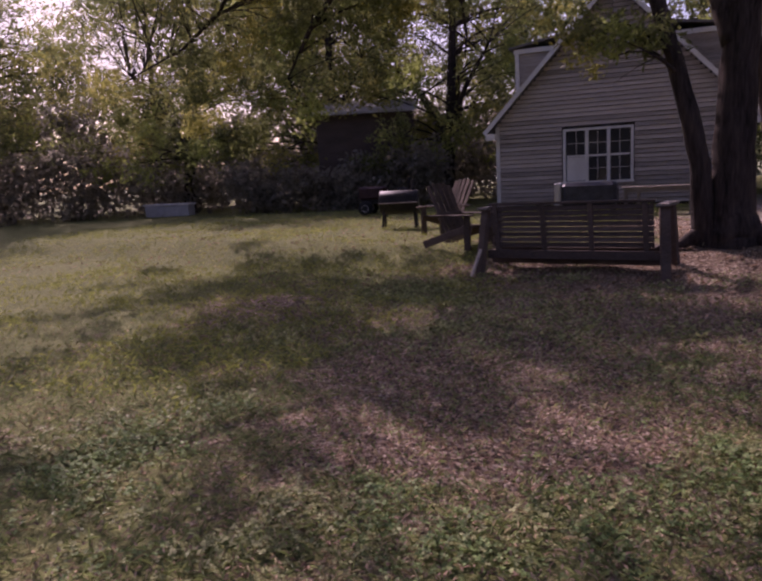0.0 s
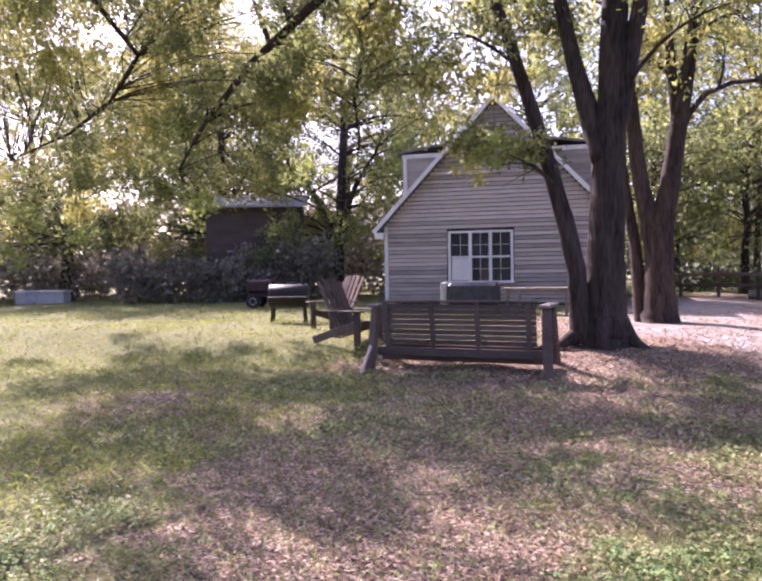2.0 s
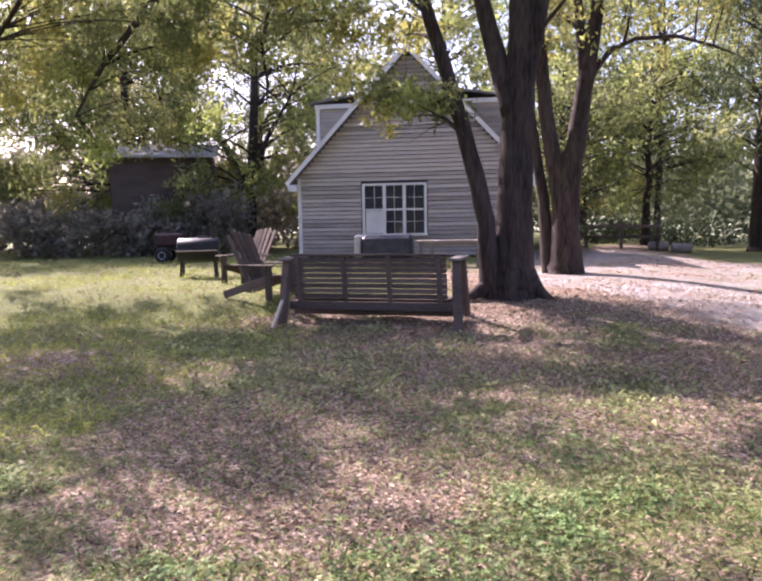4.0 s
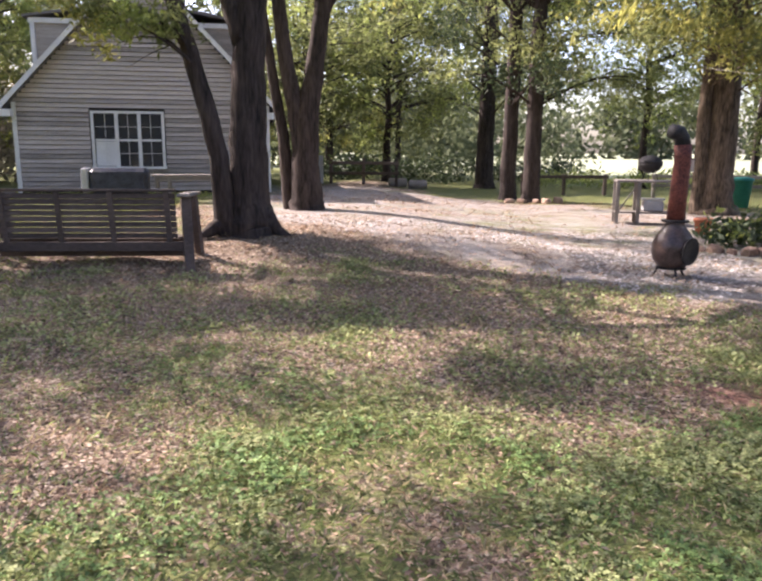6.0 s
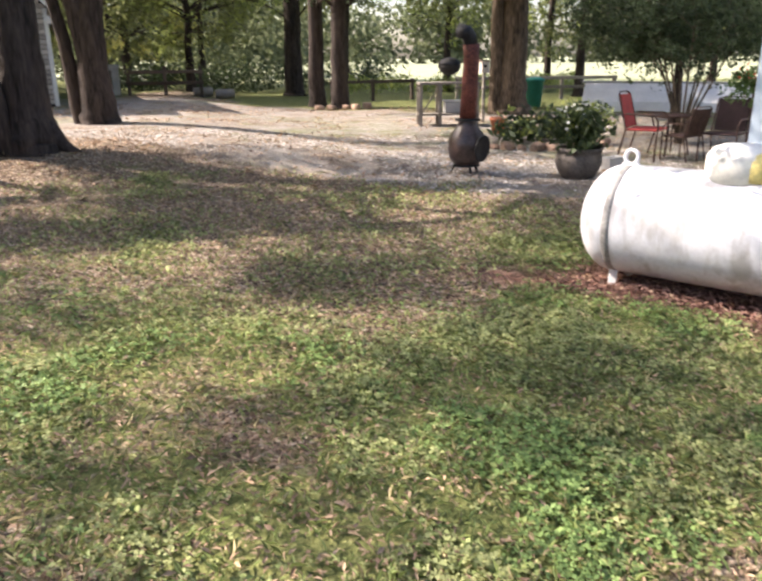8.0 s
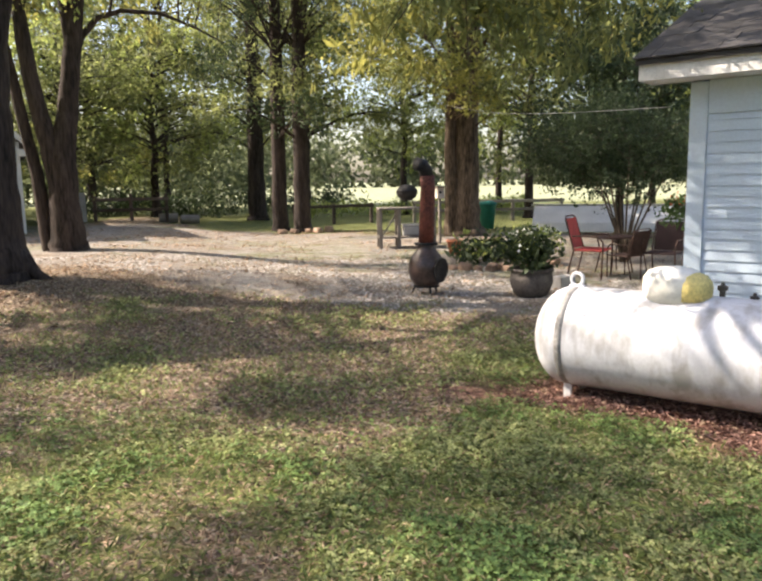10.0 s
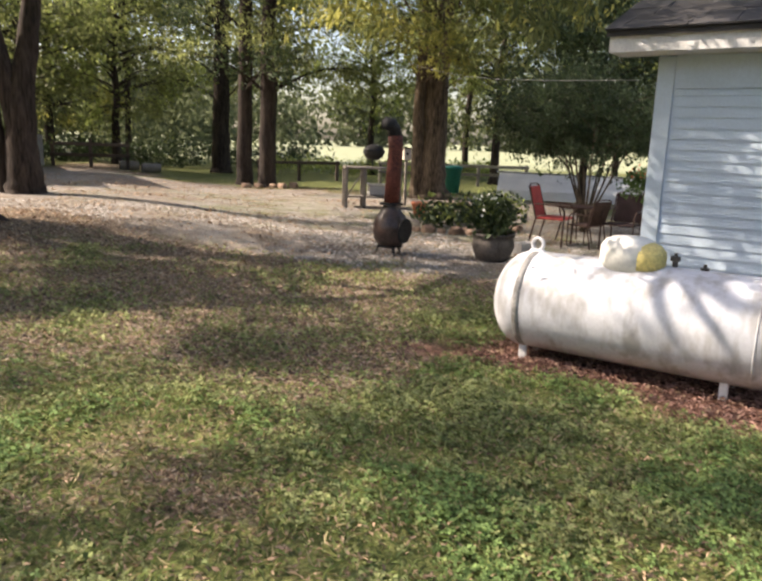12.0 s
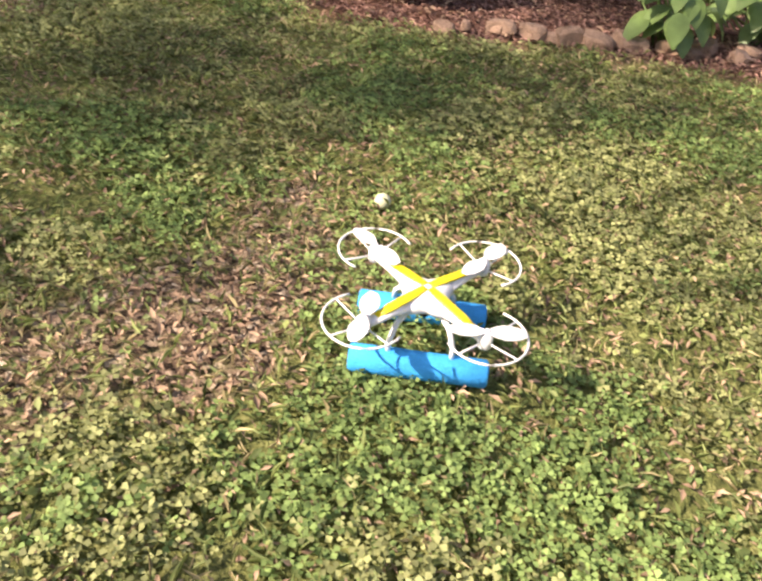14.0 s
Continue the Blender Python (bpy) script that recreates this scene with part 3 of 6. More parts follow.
def tree(name, base, stems, clumps, label, leaf=0.13, aspect=0.34, per=220, leaf_mats=None, bark=None, seed=1, limb_r=0.05,
         droop=0.5, spread=1.0, seg=14, group="", split=False):
    """stems: list of ([points], [radii]) relative to the base; clumps: list of (centre, radius) in the world."""
    rnd = random.Random(seed)
    rng = np.random.default_rng(seed)
    bx, by = base
    bz = ground_z(bx, by)
    t = empty(name, pose(bx, by, bz), label, "tree", group)
    bm = bmesh.new()
    tips = []
    for k, (pts, rad) in enumerate(stems):
        fine, fr = [], []
        for (p, r), (q, s) in zip(zip(pts, rad), list(zip(pts, rad))[1:]):
            for i in range(4):
                u = i / 4
                w = Vector(p).lerp(Vector(q), u)
                fine.append(w + Vector((rnd.uniform(-1, 1), rnd.uniform(-1, 1), 0)) * 0.06 * r)
                fr.append(r + (s - r) * u)
        fine.append(Vector(pts[-1]))
        fr.append(rad[-1])
        tips += [(Vector(p) + Vector((bx, by, bz)), r) for p, r in zip(fine[2:], fr[2:])]
        tube(bm, fine, fr, seg, 0.035, seed + k, flute=0.014)
        if split:
            part("stem", bm, bark or M_BARK, t, smooth=True)
            bm = bmesh.new()
    if not split:
        part("trunk", bm, bark or M_BARK, t, smooth=True)
    high = [x for x in tips if x[0].z > 2.6] or tips
    bm = bmesh.new()
    for c, r in clumps:
        c = Vector(c)
        s, sr = min(high, key=lambda x: (x[0] - c).length + 1.2 * max(0, x[0].z - c.z + 0.5))
        path = limb_path(s, c, rnd.uniform(0.02, 0.14), rnd)
        r0 = min(sr * 0.7, limb_r * (0.6 + 0.12 * (s - c).length))
        tube(bm, path, [r0 * (1 - 0.85 * i / 6) for i in range(7)], 5, 0.05, seed, cap=False)
        for _ in range(3):
            e = c + Vector((rnd.gauss(0, 1), rnd.gauss(0, 1), rnd.gauss(-0.15, 0.7))) * r * 0.8
            tube(bm, limb_path(path[rnd.randint(3, 5)], e, 0.05, rnd, 4), [r0 * 0.3, r0 * 0.2, r0 * 0.14, r0 * 0.05], 3, 0.0, seed, cap=False)
    inv = Matrix.Translation((-bx, -by, -bz))
    bmesh.ops.transform(bm, matrix=inv, verts=bm.verts)
    part("branchwork", bm, bark or M_BARK, t, smooth=True)["kind"] = "stuff"
    mats = leaf_mats or [M_LEAF]
    pools = [[] for _ in mats]
    for i, (c, r) in enumerate(clumps):
        # leaves sit along short twigs inside the clump
        tw = rng.normal(size=(max(4, per // 16), 3)) * np.array([0.55, 0.55, 0.42]) * r * spread + np.array(c)
        d = rng.normal(size=(len(tw), 3)) * 0.22 * r + np.array([0, 0, -0.10 * droop * r])
        u = rng.random((len(tw), 16, 1))
        pts = tw[:, None, :] + d[:, None, :] * (u * 2 - 0.6) + rng.normal(size=(len(tw), 16, 3)) * leaf * 0.55
        pools[int(rng.integers(0, len(mats)))].append(pts.reshape(-1, 3))
    for pool, mt in zip(pools, mats):
        if pool:
            pts = np.concatenate(pool) - np.array([bx, by, bz])
            pts = pts[pts[:, 2] > 0.25]
            ob = new("crown", leaf_mesh("crown", pts, leaf, aspect, rng, mt, droop))
            ob.parent = t
    return t


def clump_cloud(n, centre, radii, rnd, size=(0.7, 1.2), shell=0.35, floor=None):
    """Clump centres through an uneven ellipsoid, denser towards its skin."""
    out = []
    while len(out) < n:
        v = Vector((rnd.gauss(0, 1), rnd.gauss(0, 1), rnd.gauss(0, 1))).normalized()
        k = shell + (1 - shell) * rnd.random() ** 0.5
        p = Vector(centre) + Vector((v.x * radii[0], v.y * radii[1], v.z * radii[2])) * k * rnd.uniform(0.85, 1.12)
        if floor is None or p.z > floor:
            out.append((p, rnd.uniform(*size)))
    return out


def thinned(cl, gaps):
    """Leave out the high clumps that would shade the sunlit patches (x, y, z, radius)."""
    out = []
    for c, r in cl:
        for gx, gy, gz, gr in gaps:
            k = (c[2] - gz) / sun_dir.z
            if c[2] > 5.0 and math.hypot(c[0] - sun_dir.x * k - gx, c[1] - sun_dir.y * k - gy) < gr + 0.3 * r:
                break
        else:
            out.append((c, r))
    return out


SUNNY = [(3.45, 4.35, 0.7, 0.75), (4.3, 3.1, 0.7, 0.5), (2.7, 7.5, 0.0, 0.9), (0.9, 6.2, 0.0, 0.7), (4.6, 8.0, 0.0, 0.7)]
R1 = random.Random(11)
# the big willow oak by the bench
stems = [([(0.02, 0, -0.1), (0.02, 0, 0.10), (0.0, 0, 0.45), (0.0, 0.02, 1.4), (0.03, 0.03, 2.5), (0.10, 0.05, 3.6), (0.16, 0.1, 5.5), (0.1, 0.3, 8.5), (0.2, 0.3, 11.5)],
          [0.47, 0.40, 0.33, 0.29, 0.255, 0.24, 0.20, 0.13, 0.05]),
         ([(-0.34, -0.16, -0.1), (-0.36, -0.2, 0.4), (-0.42, -0.26, 1.2), (-0.52, -0.28, 1.75), (-0.78, -0.33, 2.75), (-1.02, -0.4, 3.6), (-1.5, -0.6, 5.2), (-2.2, -1.0, 7.5)],
          [0.20, 0.17, 0.145, 0.14, 0.125, 0.11, 0.09, 0.04]),
         ([(0.0, 0.0, 2.9), (-0.2, 0.05, 3.5), (-0.5, 0.1, 4.6), (-0.9, 0.2, 6.5), (-1.6, 0.4, 9)], [0.2, 0.17, 0.13, 0.09, 0.03]),
         ([(0.06, 0.0, 3.0), (0.3, 0.0, 4.0), (0.55, 0.1, 5.4), (1.1, 0.2, 8.0)], [0.18, 0.15, 0.12, 0.04]),
         # a limb reaching out over the lawn and drooping at its end, and a bare one hanging down
         ([(0.0, 0.1, 6.0), (-2.4, -0.5, 6.9), (-4.2, -1.1, 5.9), (-5.7, -1.25, 4.8), (-6.7, -1.25, 3.9), (-7.3, -1.25, 3.1)], [0.13, 0.10, 0.085, 0.065, 0.045, 0.015]),
         ([(-3.4, -0.9, 5.75), (-3.65, -1.2, 5.2), (-3.58, -1.25, 4.6), (-3.74, -1.25, 4.0), (-3.66, -1.25, 3.4), (-3.70, -1.25, 3.0)], [0.035, 0.030, 0.028, 0.024, 0.02, 0.008]),
         # roots at the foot
         ([(-0.9, -0.62, -0.07), (-0.66, -0.46, 0.0), (-0.42, -0.25, 0.16)], [0.03, 0.07, 0.12]),
         ([(0.70, -0.32, -0.08), (0.46, -0.2, 0.05), (0.22, -0.1, 0.32)], [0.05, 0.09, 0.16])]


def tank_shade(ends, k=7.0):
    """A bare drooping limb whose shadow bends over the tank; ends are (along the tank, angle round it)."""
    a = radians(TA)
    u, n = Vector((math.cos(a), math.sin(a), 0)), Vector((math.sin(a), -math.cos(a), 0))
    pts = []
    for x, ang in ends:
        g = radians(ang)
        pts.append(Vector((3.79, 3.86, TZ + TR)) + u * x + (n * math.cos(g) + Vector((0, 0, 1)) * math.sin(g)) * TR + sun_dir * k - Vector((-1.62, 11.75, ground_z(-1.62, 11.75))))
    return pts


fork = (-1.9, -4.2, 7.6)
stems.append(([(0.1, 0.1, 6.4), (-1.1, -2.2, 7.9), fork] + tank_shade(((0.22, 100), (0.21, 68), (0.20, 34), (0.29, 6), (0.43, -23))), [0.11, 0.09, 0.07, 0.05, 0.046, 0.042, 0.038, 0.02]))
stems.append(([fork] + tank_shade(((0.27, 100), (0.30, 72), (0.45, 34), (0.62, 4), (0.72, -15))), [0.06, 0.046, 0.042, 0.038, 0.034, 0.02]))
cl = clump_cloud(66, (-2.2, 11.3, 8.4), (5.2, 4.8, 3.4), R1, (0.6, 1.1))
for bx_, by_, zt_, zb_ in ((-8.6, 10.9, 4.6, 2.9), (-6.6, 10.6, 5.6, 4.2), (-7.6, 11.4, 5.4, 3.6), (-5.0, 10.8, 6.2, 5.2)):
    cl += [((bx_ + R1.gauss(0, 0.3), by_ + R1.gauss(0, 0.3), zb_ + (zt_ - zb_) * i / 3), 0.45 + 0.06 * i) for i in range(4)]
cl += [((-2.85 + R1.gauss(0, 0.5), 10.9 + R1.gauss(0, 0.3), 3.30 + R1.gauss(0, 0.4)), 0.42) for _ in range(4)]
cl += [((R1.uniform(-5.2, 0.8), R1.uniform(10.2, 13.0), R1.uniform(4.9, 6.8)), R1.uniform(0.4, 0.6)) for _ in range(16)]
cl += [((R1.uniform(-5.0, -2.7), R1.uniform(11.0, 13.0), R1.uniform(4.7, 6.3)), R1.uniform(0.4, 0.55)) for _ in range(9)]
cl += clump_cloud(20, (-6.2, 14.0, 7.6), (2.8, 2.6, 1.7), R1, (0.6, 1.0))
# unseen clumps added high up to dapple the tank and cottage wall
cl += [((-0.8 + R1.gauss(0, 1.8), 9.2 + R1.gauss(0, 1.0), 7.8 + R1.gauss(0, 0.9)), R1.uniform(0.45, 0.8)) for _ in range(26)]
tree("willow_oak", (-1.62, 11.75), stems, thinned(cl, SUNNY), "large multi-stemmed willow oak shading the bench", 0.12, 0.34, 430, [M_LEAF, M_LEAF_B, M_LEAF_Y], seed=3, spread=0.9)
# the twin-stemmed oak behind it
stems = [([(0, 0, -0.1), (0, 0, 0.2), (0, 0, 1.0), (0.02, 0, 1.8), (0.25, 0, 3.2), (0.45, 0, 4.6), (0.9, 0.1, 7.5), (1.1, 0.2, 10)], [0.45, 0.37, 0.31, 0.27, 0.20, 0.17, 0.11, 0.04]),
         ([(-0.05, 0, 1.2), (-0.2, 0, 2.2), (-0.42, 0.0, 3.3), (-0.55, 0.0, 4.6), (-0.8, 0.1, 7.5)], [0.24, 0.19, 0.165, 0.14, 0.06]),
         ([(-0.35, 0.1, -0.1), (-0.42, 0.1, 0.6), (-0.5, 0.1, 1.6), (-0.75, 0.1, 3.2), (-1.0, 0.1, 5.0)], [0.17, 0.15, 0.13, 0.11, 0.07]),
         ([(0.3, 0, 3.3), (0.35, 0, 4.2), (0.2, 0.1, 6.0), (0.1, 0.2, 8)], [0.14, 0.12, 0.09, 0.03]),
         ([(0.40, 0, 4.0), (0.60, 0, 4.42), (0.90, 0, 4.78), (1.4, 0, 4.97), (2.2, 0, 4.95), (2.9, 0, 4.7), (3.5, 0, 4.4)], [0.085, 0.07, 0.06, 0.05, 0.04, 0.028, 0.01])]
cl = clump_cloud(80, (-0.5, 17.0, 9.0), (5.0, 4.5, 3.8), R1, (0.7, 1.2))
tree("willow_oak", (-1.05, 16.6), stems, cl, "twin-stemmed willow oak beside the gravel drive", 0.15, 0.34, 240, [M_LEAF, M_LEAF_B, M_LEAF_Y], seed=5)
# an oak off to one side whose long limbs hang over the lawn
stems = [([(0, 0, -0.1), (0, 0, 0.3), (0, 0, 2.5), (0.2, 0.1, 5), (0.6, 0.4, 9), (0.6, 0.6, 12)], [0.55, 0.42, 0.35, 0.3, 0.15, 0.05]),
         ([(0.1, 0, 3.2), (0.5, 1.6, 5.0), (1.2, 3.0, 5.5), (0.8, 4.2, 6.3), (1.5, 5.4, 6.1), (1.1, 6.8, 6.5), (1.2, 8.0, 5.6), (0.3, 8.2, 4.9), (-0.9, 8.3, 4.4), (-2.6, 8.3, 4.0)], [0.14, 0.08, 0.065, 0.055, 0.05, 0.046, 0.042, 0.038, 0.03, 0.012])]
cl = clump_cloud(44, (-7.4, 7.2, 8.4), (5.8, 5.0, 2.9), R1, (0.6, 1.1), floor=5.2)
cl += [((R1.uniform(-11.5, -4.2), R1.uniform(8.8, 13.2), R1.uniform(4.3, 7.0)), R1.uniform(0.45, 0.75)) for _ in range(38)]
# sprays that hang below the limbs
for bx_, by_, zt_, zb_ in ((-11.6, 11.0, 5.4, 2.7), (-12.8, 11.8, 5.8, 2.9), (-13.9, 12.6, 6.0, 3.3), (-10.3, 11.6, 5.8, 4.0), (-14.8, 11.0, 6.5, 3.2), (-9.4, 12.4, 6.6, 4.8), (-11.4, 13.4, 7.2, 4.2)):
    cl += [((bx_ + R1.gauss(0, 0.35), by_ + R1.gauss(0, 0.35), zb_ + (zt_ - zb_) * i / 4), 0.42 + 0.08 * i) for i in range(5)]
cl += [((R1.uniform(-16, -8), R1.uniform(9, 14), R1.uniform(6.0, 9.0)), R1.uniform(0.6, 0.9)) for _ in range(26)]
cl += [((-10.1 + R1.gauss(0, 0.7), 4.5 + 0.75 * i, 6.1 + R1.gauss(0, 0.4)), R1.uniform(0.5, 0.7)) for i in range(8)]
# unseen clumps added on the sun's path to shade mid-lawn and turf beyond the small ball
for gx, gy in [(R1.uniform(-9.0, -1.5), R1.uniform(4.6, 9.0)) for _ in range(24)] + [(R1.uniform(-7.5, -3.0), R1.uniform(3.2, 7.5)) for _ in range(14)] + [(2.7, 2.1), (1.7, 2.5), (3.3, 1.9), (2.2, 2.9), (0.5, 3.2), (0.9, 5.1)]:
    k = R1.uniform(10.5, 12.5)
    cl.append(((gx + sun_dir.x * k, gy + sun_dir.y * k, sun_dir.z * k), R1.uniform(0.45, 0.75)))
tree("willow_oak", (-11.0, 2.5), stems, thinned(cl, SUNNY), "spreading willow oak with long limbs over the lawn", 0.12, 0.34, 430, [M_LEAF, M_LEAF, M_LEAF_Y], seed=7, spread=0.8, limb_r=0.013)
# trees along the left of the lawn and behind it
for k, (x, y, h, r) in enumerate([(-14.5, 27.5, 13, 4.8), (-20.0, 27.0, 13, 4.8), (-26.0, 23.5, 12, 5.0), (-9.0, 39.0, 17, 5.5), (-17.0, 34.0, 16, 5.5), (-31.0, 16.5, 11, 5.0), (-33.0, 28.0, 14, 6.0), (-1.5, 45.0, 18, 6.0), (-25.5, 31.5, 16, 5.5)]):
    lean = R1.uniform(-0.8, 0.8)
    stems = [([(0, 0, -0.1), (0, 0, 0.4), (lean * 0.3, 0, 2.5), (lean, 0.2, h * 0.55), (lean * 1.3, 0.3, h)], [0.38, 0.27, 0.22, 0.15, 0.03]),
             ([(lean * 0.3, 0, 2.5), (lean * 0.3 - 1.2, 0.3, 4.2), (lean * 0.3 - 2.4, 0.2, 5.6)], [0.15, 0.10, 0.04]),
             ([(lean * 0.35, 0, 2.9), (lean * 0.3 + 1.0, -0.4, 4.6), (lean * 0.3 + 2.2, -0.6, 6.2)], [0.14, 0.10, 0.04])]
    cl = clump_cloud(78, (x + lean, y, h * 0.60), (r, r, h * 0.36), R1, (0.7, 1.3), floor=2.6)
    cl += [((x + R1.gauss(0, r * 0.5), y + R1.gauss(-r * 0.4, r * 0.3), R1.uniform(2.2, 4.0)), 0.7) for _ in range(12)]
    tree("oak_tree", (x, y), stems, cl, "tall yellowing oak with drooping sprays of leaves at the lawn's edge", 0.18, 0.36, 380, [M_LEAF, M_LEAF, M_LEAF_B, M_LEAF_Y], seed=20 + k, group="trees round the lawn")
# an oak behind the walk whose yellowing sprays hang over the cottage eave
stems = [([(0, 0, -0.1), (0, 0, 0.4), (0, 0, 3.5), (0.2, 0.4, 7), (0.3, 0.8, 10)], [0.5, 0.38, 0.32, 0.22, 0.06]),
         ([(0.1, 0, 3.6), (1.2, 3.0, 5.6), (2.2, 7.0, 6.3), (2.8, 11.0, 5.9)], [0.18, 0.14, 0.09, 0.03])]
cl = [((5.9 + R1.gauss(0, 1.5), 6.8 + R1.gauss(0, 1.3), 5.0 + R1.gauss(0, 0.55)), 0.55) for _ in range(36)]
cl += clump_cloud(26, (4.0, -2.5, 8.5), (3.5, 3.0, 2.4), R1, (0.7, 1.0), floor=6)
for k in range(17):
    u = k / 16
    cl.append(((1.7 + 2.6 * u + R1.gauss(0, 0.15), 4.9 + 0.6 * u + R1.gauss(0, 0.25), 3.25 - 0.25 * u + R1.gauss(0, 0.28)), R1.uniform(0.26, 0.4)))
# out-of-view clumps added towards the sun so the cottage wall is dappled
for xw, zw in ((0.6, 1.9), (0.9, 0.7), (1.5, 1.5), (2.0, 2.3), (2.7, 0.8), (3.2, 1.7), (3.9, 1.1), (1.2, 2.6), (2.3, 1.3)):
    c = Vector((6.12 + 0.53 * xw, 6.47 - 0.848 * xw, zw)) + sun_dir * 7.0
    cl.append((c, R1.uniform(0.42, 0.6)))
tree("willow_oak", (3.6, -5.0), stems, cl, "oak with long yellowing sprays hanging over the cottage eave", 0.12, 0.27, 190, [M_LEAF_Y, M_LEAF, M_LEAF], seed=9, limb_r=0.02, droop=1.3)
# straight trunks beyond the drive
for k, (x, y, r, h) in enumerate([(5.25, 24.8, 0.25, 17), (5.85, 24.0, 0.26, 18), (5.9, 33.0, 0.38, 18)]):
    stems = [([(0, 0, -0.1), (0, 0, 0.25), (0.0, 0, 2), (0.05, 0, 6), (0.1, 0.1, h)], [r * 1.5, r * 1.12, r, r * 0.85, 0.04])]
    cl = clump_cloud(60, (x, y, h * 0.62), (3.6, 3.6, h * 0.32), R1, (0.7, 1.2), floor=5)
    cl += [((x + R1.gauss(0, 1.6), y - 1.0 + R1.gauss(0, 1.2), R1.uniform(3.6, 5.6)), 0.7) for _ in range(10)]
    tree("oak_tree", (x, y), stems, cl, "straight-trunked oak beyond the gravel drive", 0.16, 0.34, 290, [M_LEAF, M_LEAF_D, M_LEAF], seed=40 + k, group="straight oaks")
# the stout oak behind the clay chimney
stems = [([(0, 0, -0.1), (0, 0, 0.25), (0.0, 0, 1.2), (0.02, 0, 3), (0.1, 0, 6), (0.2, 0.1, 14)], [0.70, 0.52, 0.44, 0.40, 0.36, 0.08]),
         ([(-0.5, -0.1, -0.1), (-0.5, -0.1, 0.6), (-0.52, -0.1, 2.6), (-0.45, -0.1, 5.5), (-0.8, 0, 9)], [0.22, 0.18, 0.16, 0.13, 0.04])]
cl = clump_cloud(110, (9.5, 18.5, 8.6), (5.0, 4.2, 3.8), R1, (0.7, 1.2), floor=4.6)
cl += clump_cloud(46, (14.5, 18.5, 9.0), (3.6, 3.0, 2.8), R1, (0.7, 1.2), floor=4.8)
cl += [((8.6 + R1.gauss(0, 2.0), 17.2 + R1.gauss(0, 0.9), R1.uniform(3.7, 6.2)), 0.6) for _ in range(26)]
tree("oak_tree", (9.85, 19.7), stems, cl, "stout oak with flaky sunlit bark beyond the patio", 0.16, 0.36, 240, [M_LEAF, M_LEAF_Y, M_LEAF], bark=M_BARK_LIGHT, seed=50, limb_r=0.03)
# woods beyond the drive
for k, (x, y, h, r) in enumerate([(1.5, 33.5, 9, 3.8), (-2.0, 30.5, 8, 3.4), (9.5, 38.0, 14.5, 4.8), (13.5, 34.0, 12, 3.4), (20.0, 36.0, 15, 5.0), (2.5, 42.0, 17, 6.0), (28.0, 33.0, 12, 5.0), (16.5, 27.0, 10, 3.8), (24.0, 25.0, 11, 4.2)]):
    stems = [([(0, 0, -0.1), (0, 0, 0.3), (0, 0, 2), (0.1, 0, h * 0.32), (0.0, 0.1, h * 0.46), (0.15, 0, h * 0.62), (0.1, 0, h * 0.8), (0.2, 0, h)], [0.3, 0.2, 0.16, 0.145, 0.12, 0.09, 0.06, 0.02])]
    cl = clump_cloud(int(40 + 2.6 * h), (x, y, h * 0.60), (r, r, h * 0.38), R1, (0.8, 1.3), floor=1.9)
    tree("maple_tree", (x, y), stems, cl, "bright green broadleaf tree beyond the gravel drive", 0.17, 0.5, 210, [M_LEAF_B, M_LEAF, M_LEAF], seed=60 + k, group="trees beyond the drive")


# ---- woods closing the lawn, far field edge ----
def leaf_band(name, path, depth, z0, z1, n, size, material, label, seed, category="woods", ragged=0.5, aspect=0.55):
    """A long belt of undergrowth or far trees along a line, one body of uncounted leaves with an uneven top."""
    rng = np.random.default_rng(seed)
    p = np.array(path, float)
    seg = np.hypot(*(p[1:] - p[:-1]).T)
    cum = np.concatenate([[0], np.cumsum(seg)])
    m = max(8, n // 60)
    s = rng.random(m) * cum[-1]
    k = np.clip(np.searchsorted(cum, s) - 1, 0, len(seg) - 1)
    u = ((s - cum[k]) / seg[k])[:, None]
    base = p[k] * (1 - u) + p[k + 1] * u
    d = (p[k + 1] - p[k]) / seg[k][:, None]
    nrm = np.stack([-d[:, 1], d[:, 0]], 1)
    base = base + nrm * (rng.random(m) - 0.5)[:, None] * depth
    top = z0 + (z1 - z0) * (1 - ragged * value_noise(s, s * 0 + seed, 4.0 * size / 0.3, seed))
    z = z0 + (top - z0) * rng.random(m) ** 0.8
    c = np.concatenate([base, z[:, None]], 1)
    pts = c[:, None, :] + rng.normal(size=(m, 60, 3)) * size * np.array([1.6, 1.6, 1.2])
    pts = pts.reshape(-1, 3)
    pts[:, 2] += rise(pts[:, 0], pts[:, 1])
    pts = pts[pts[:, 2] > 0.05]
    ob = new(name, leaf_mesh(name, pts, size, aspect, rng, material, 0.2))
    return tagged(ob, label, category, kind="stuff")


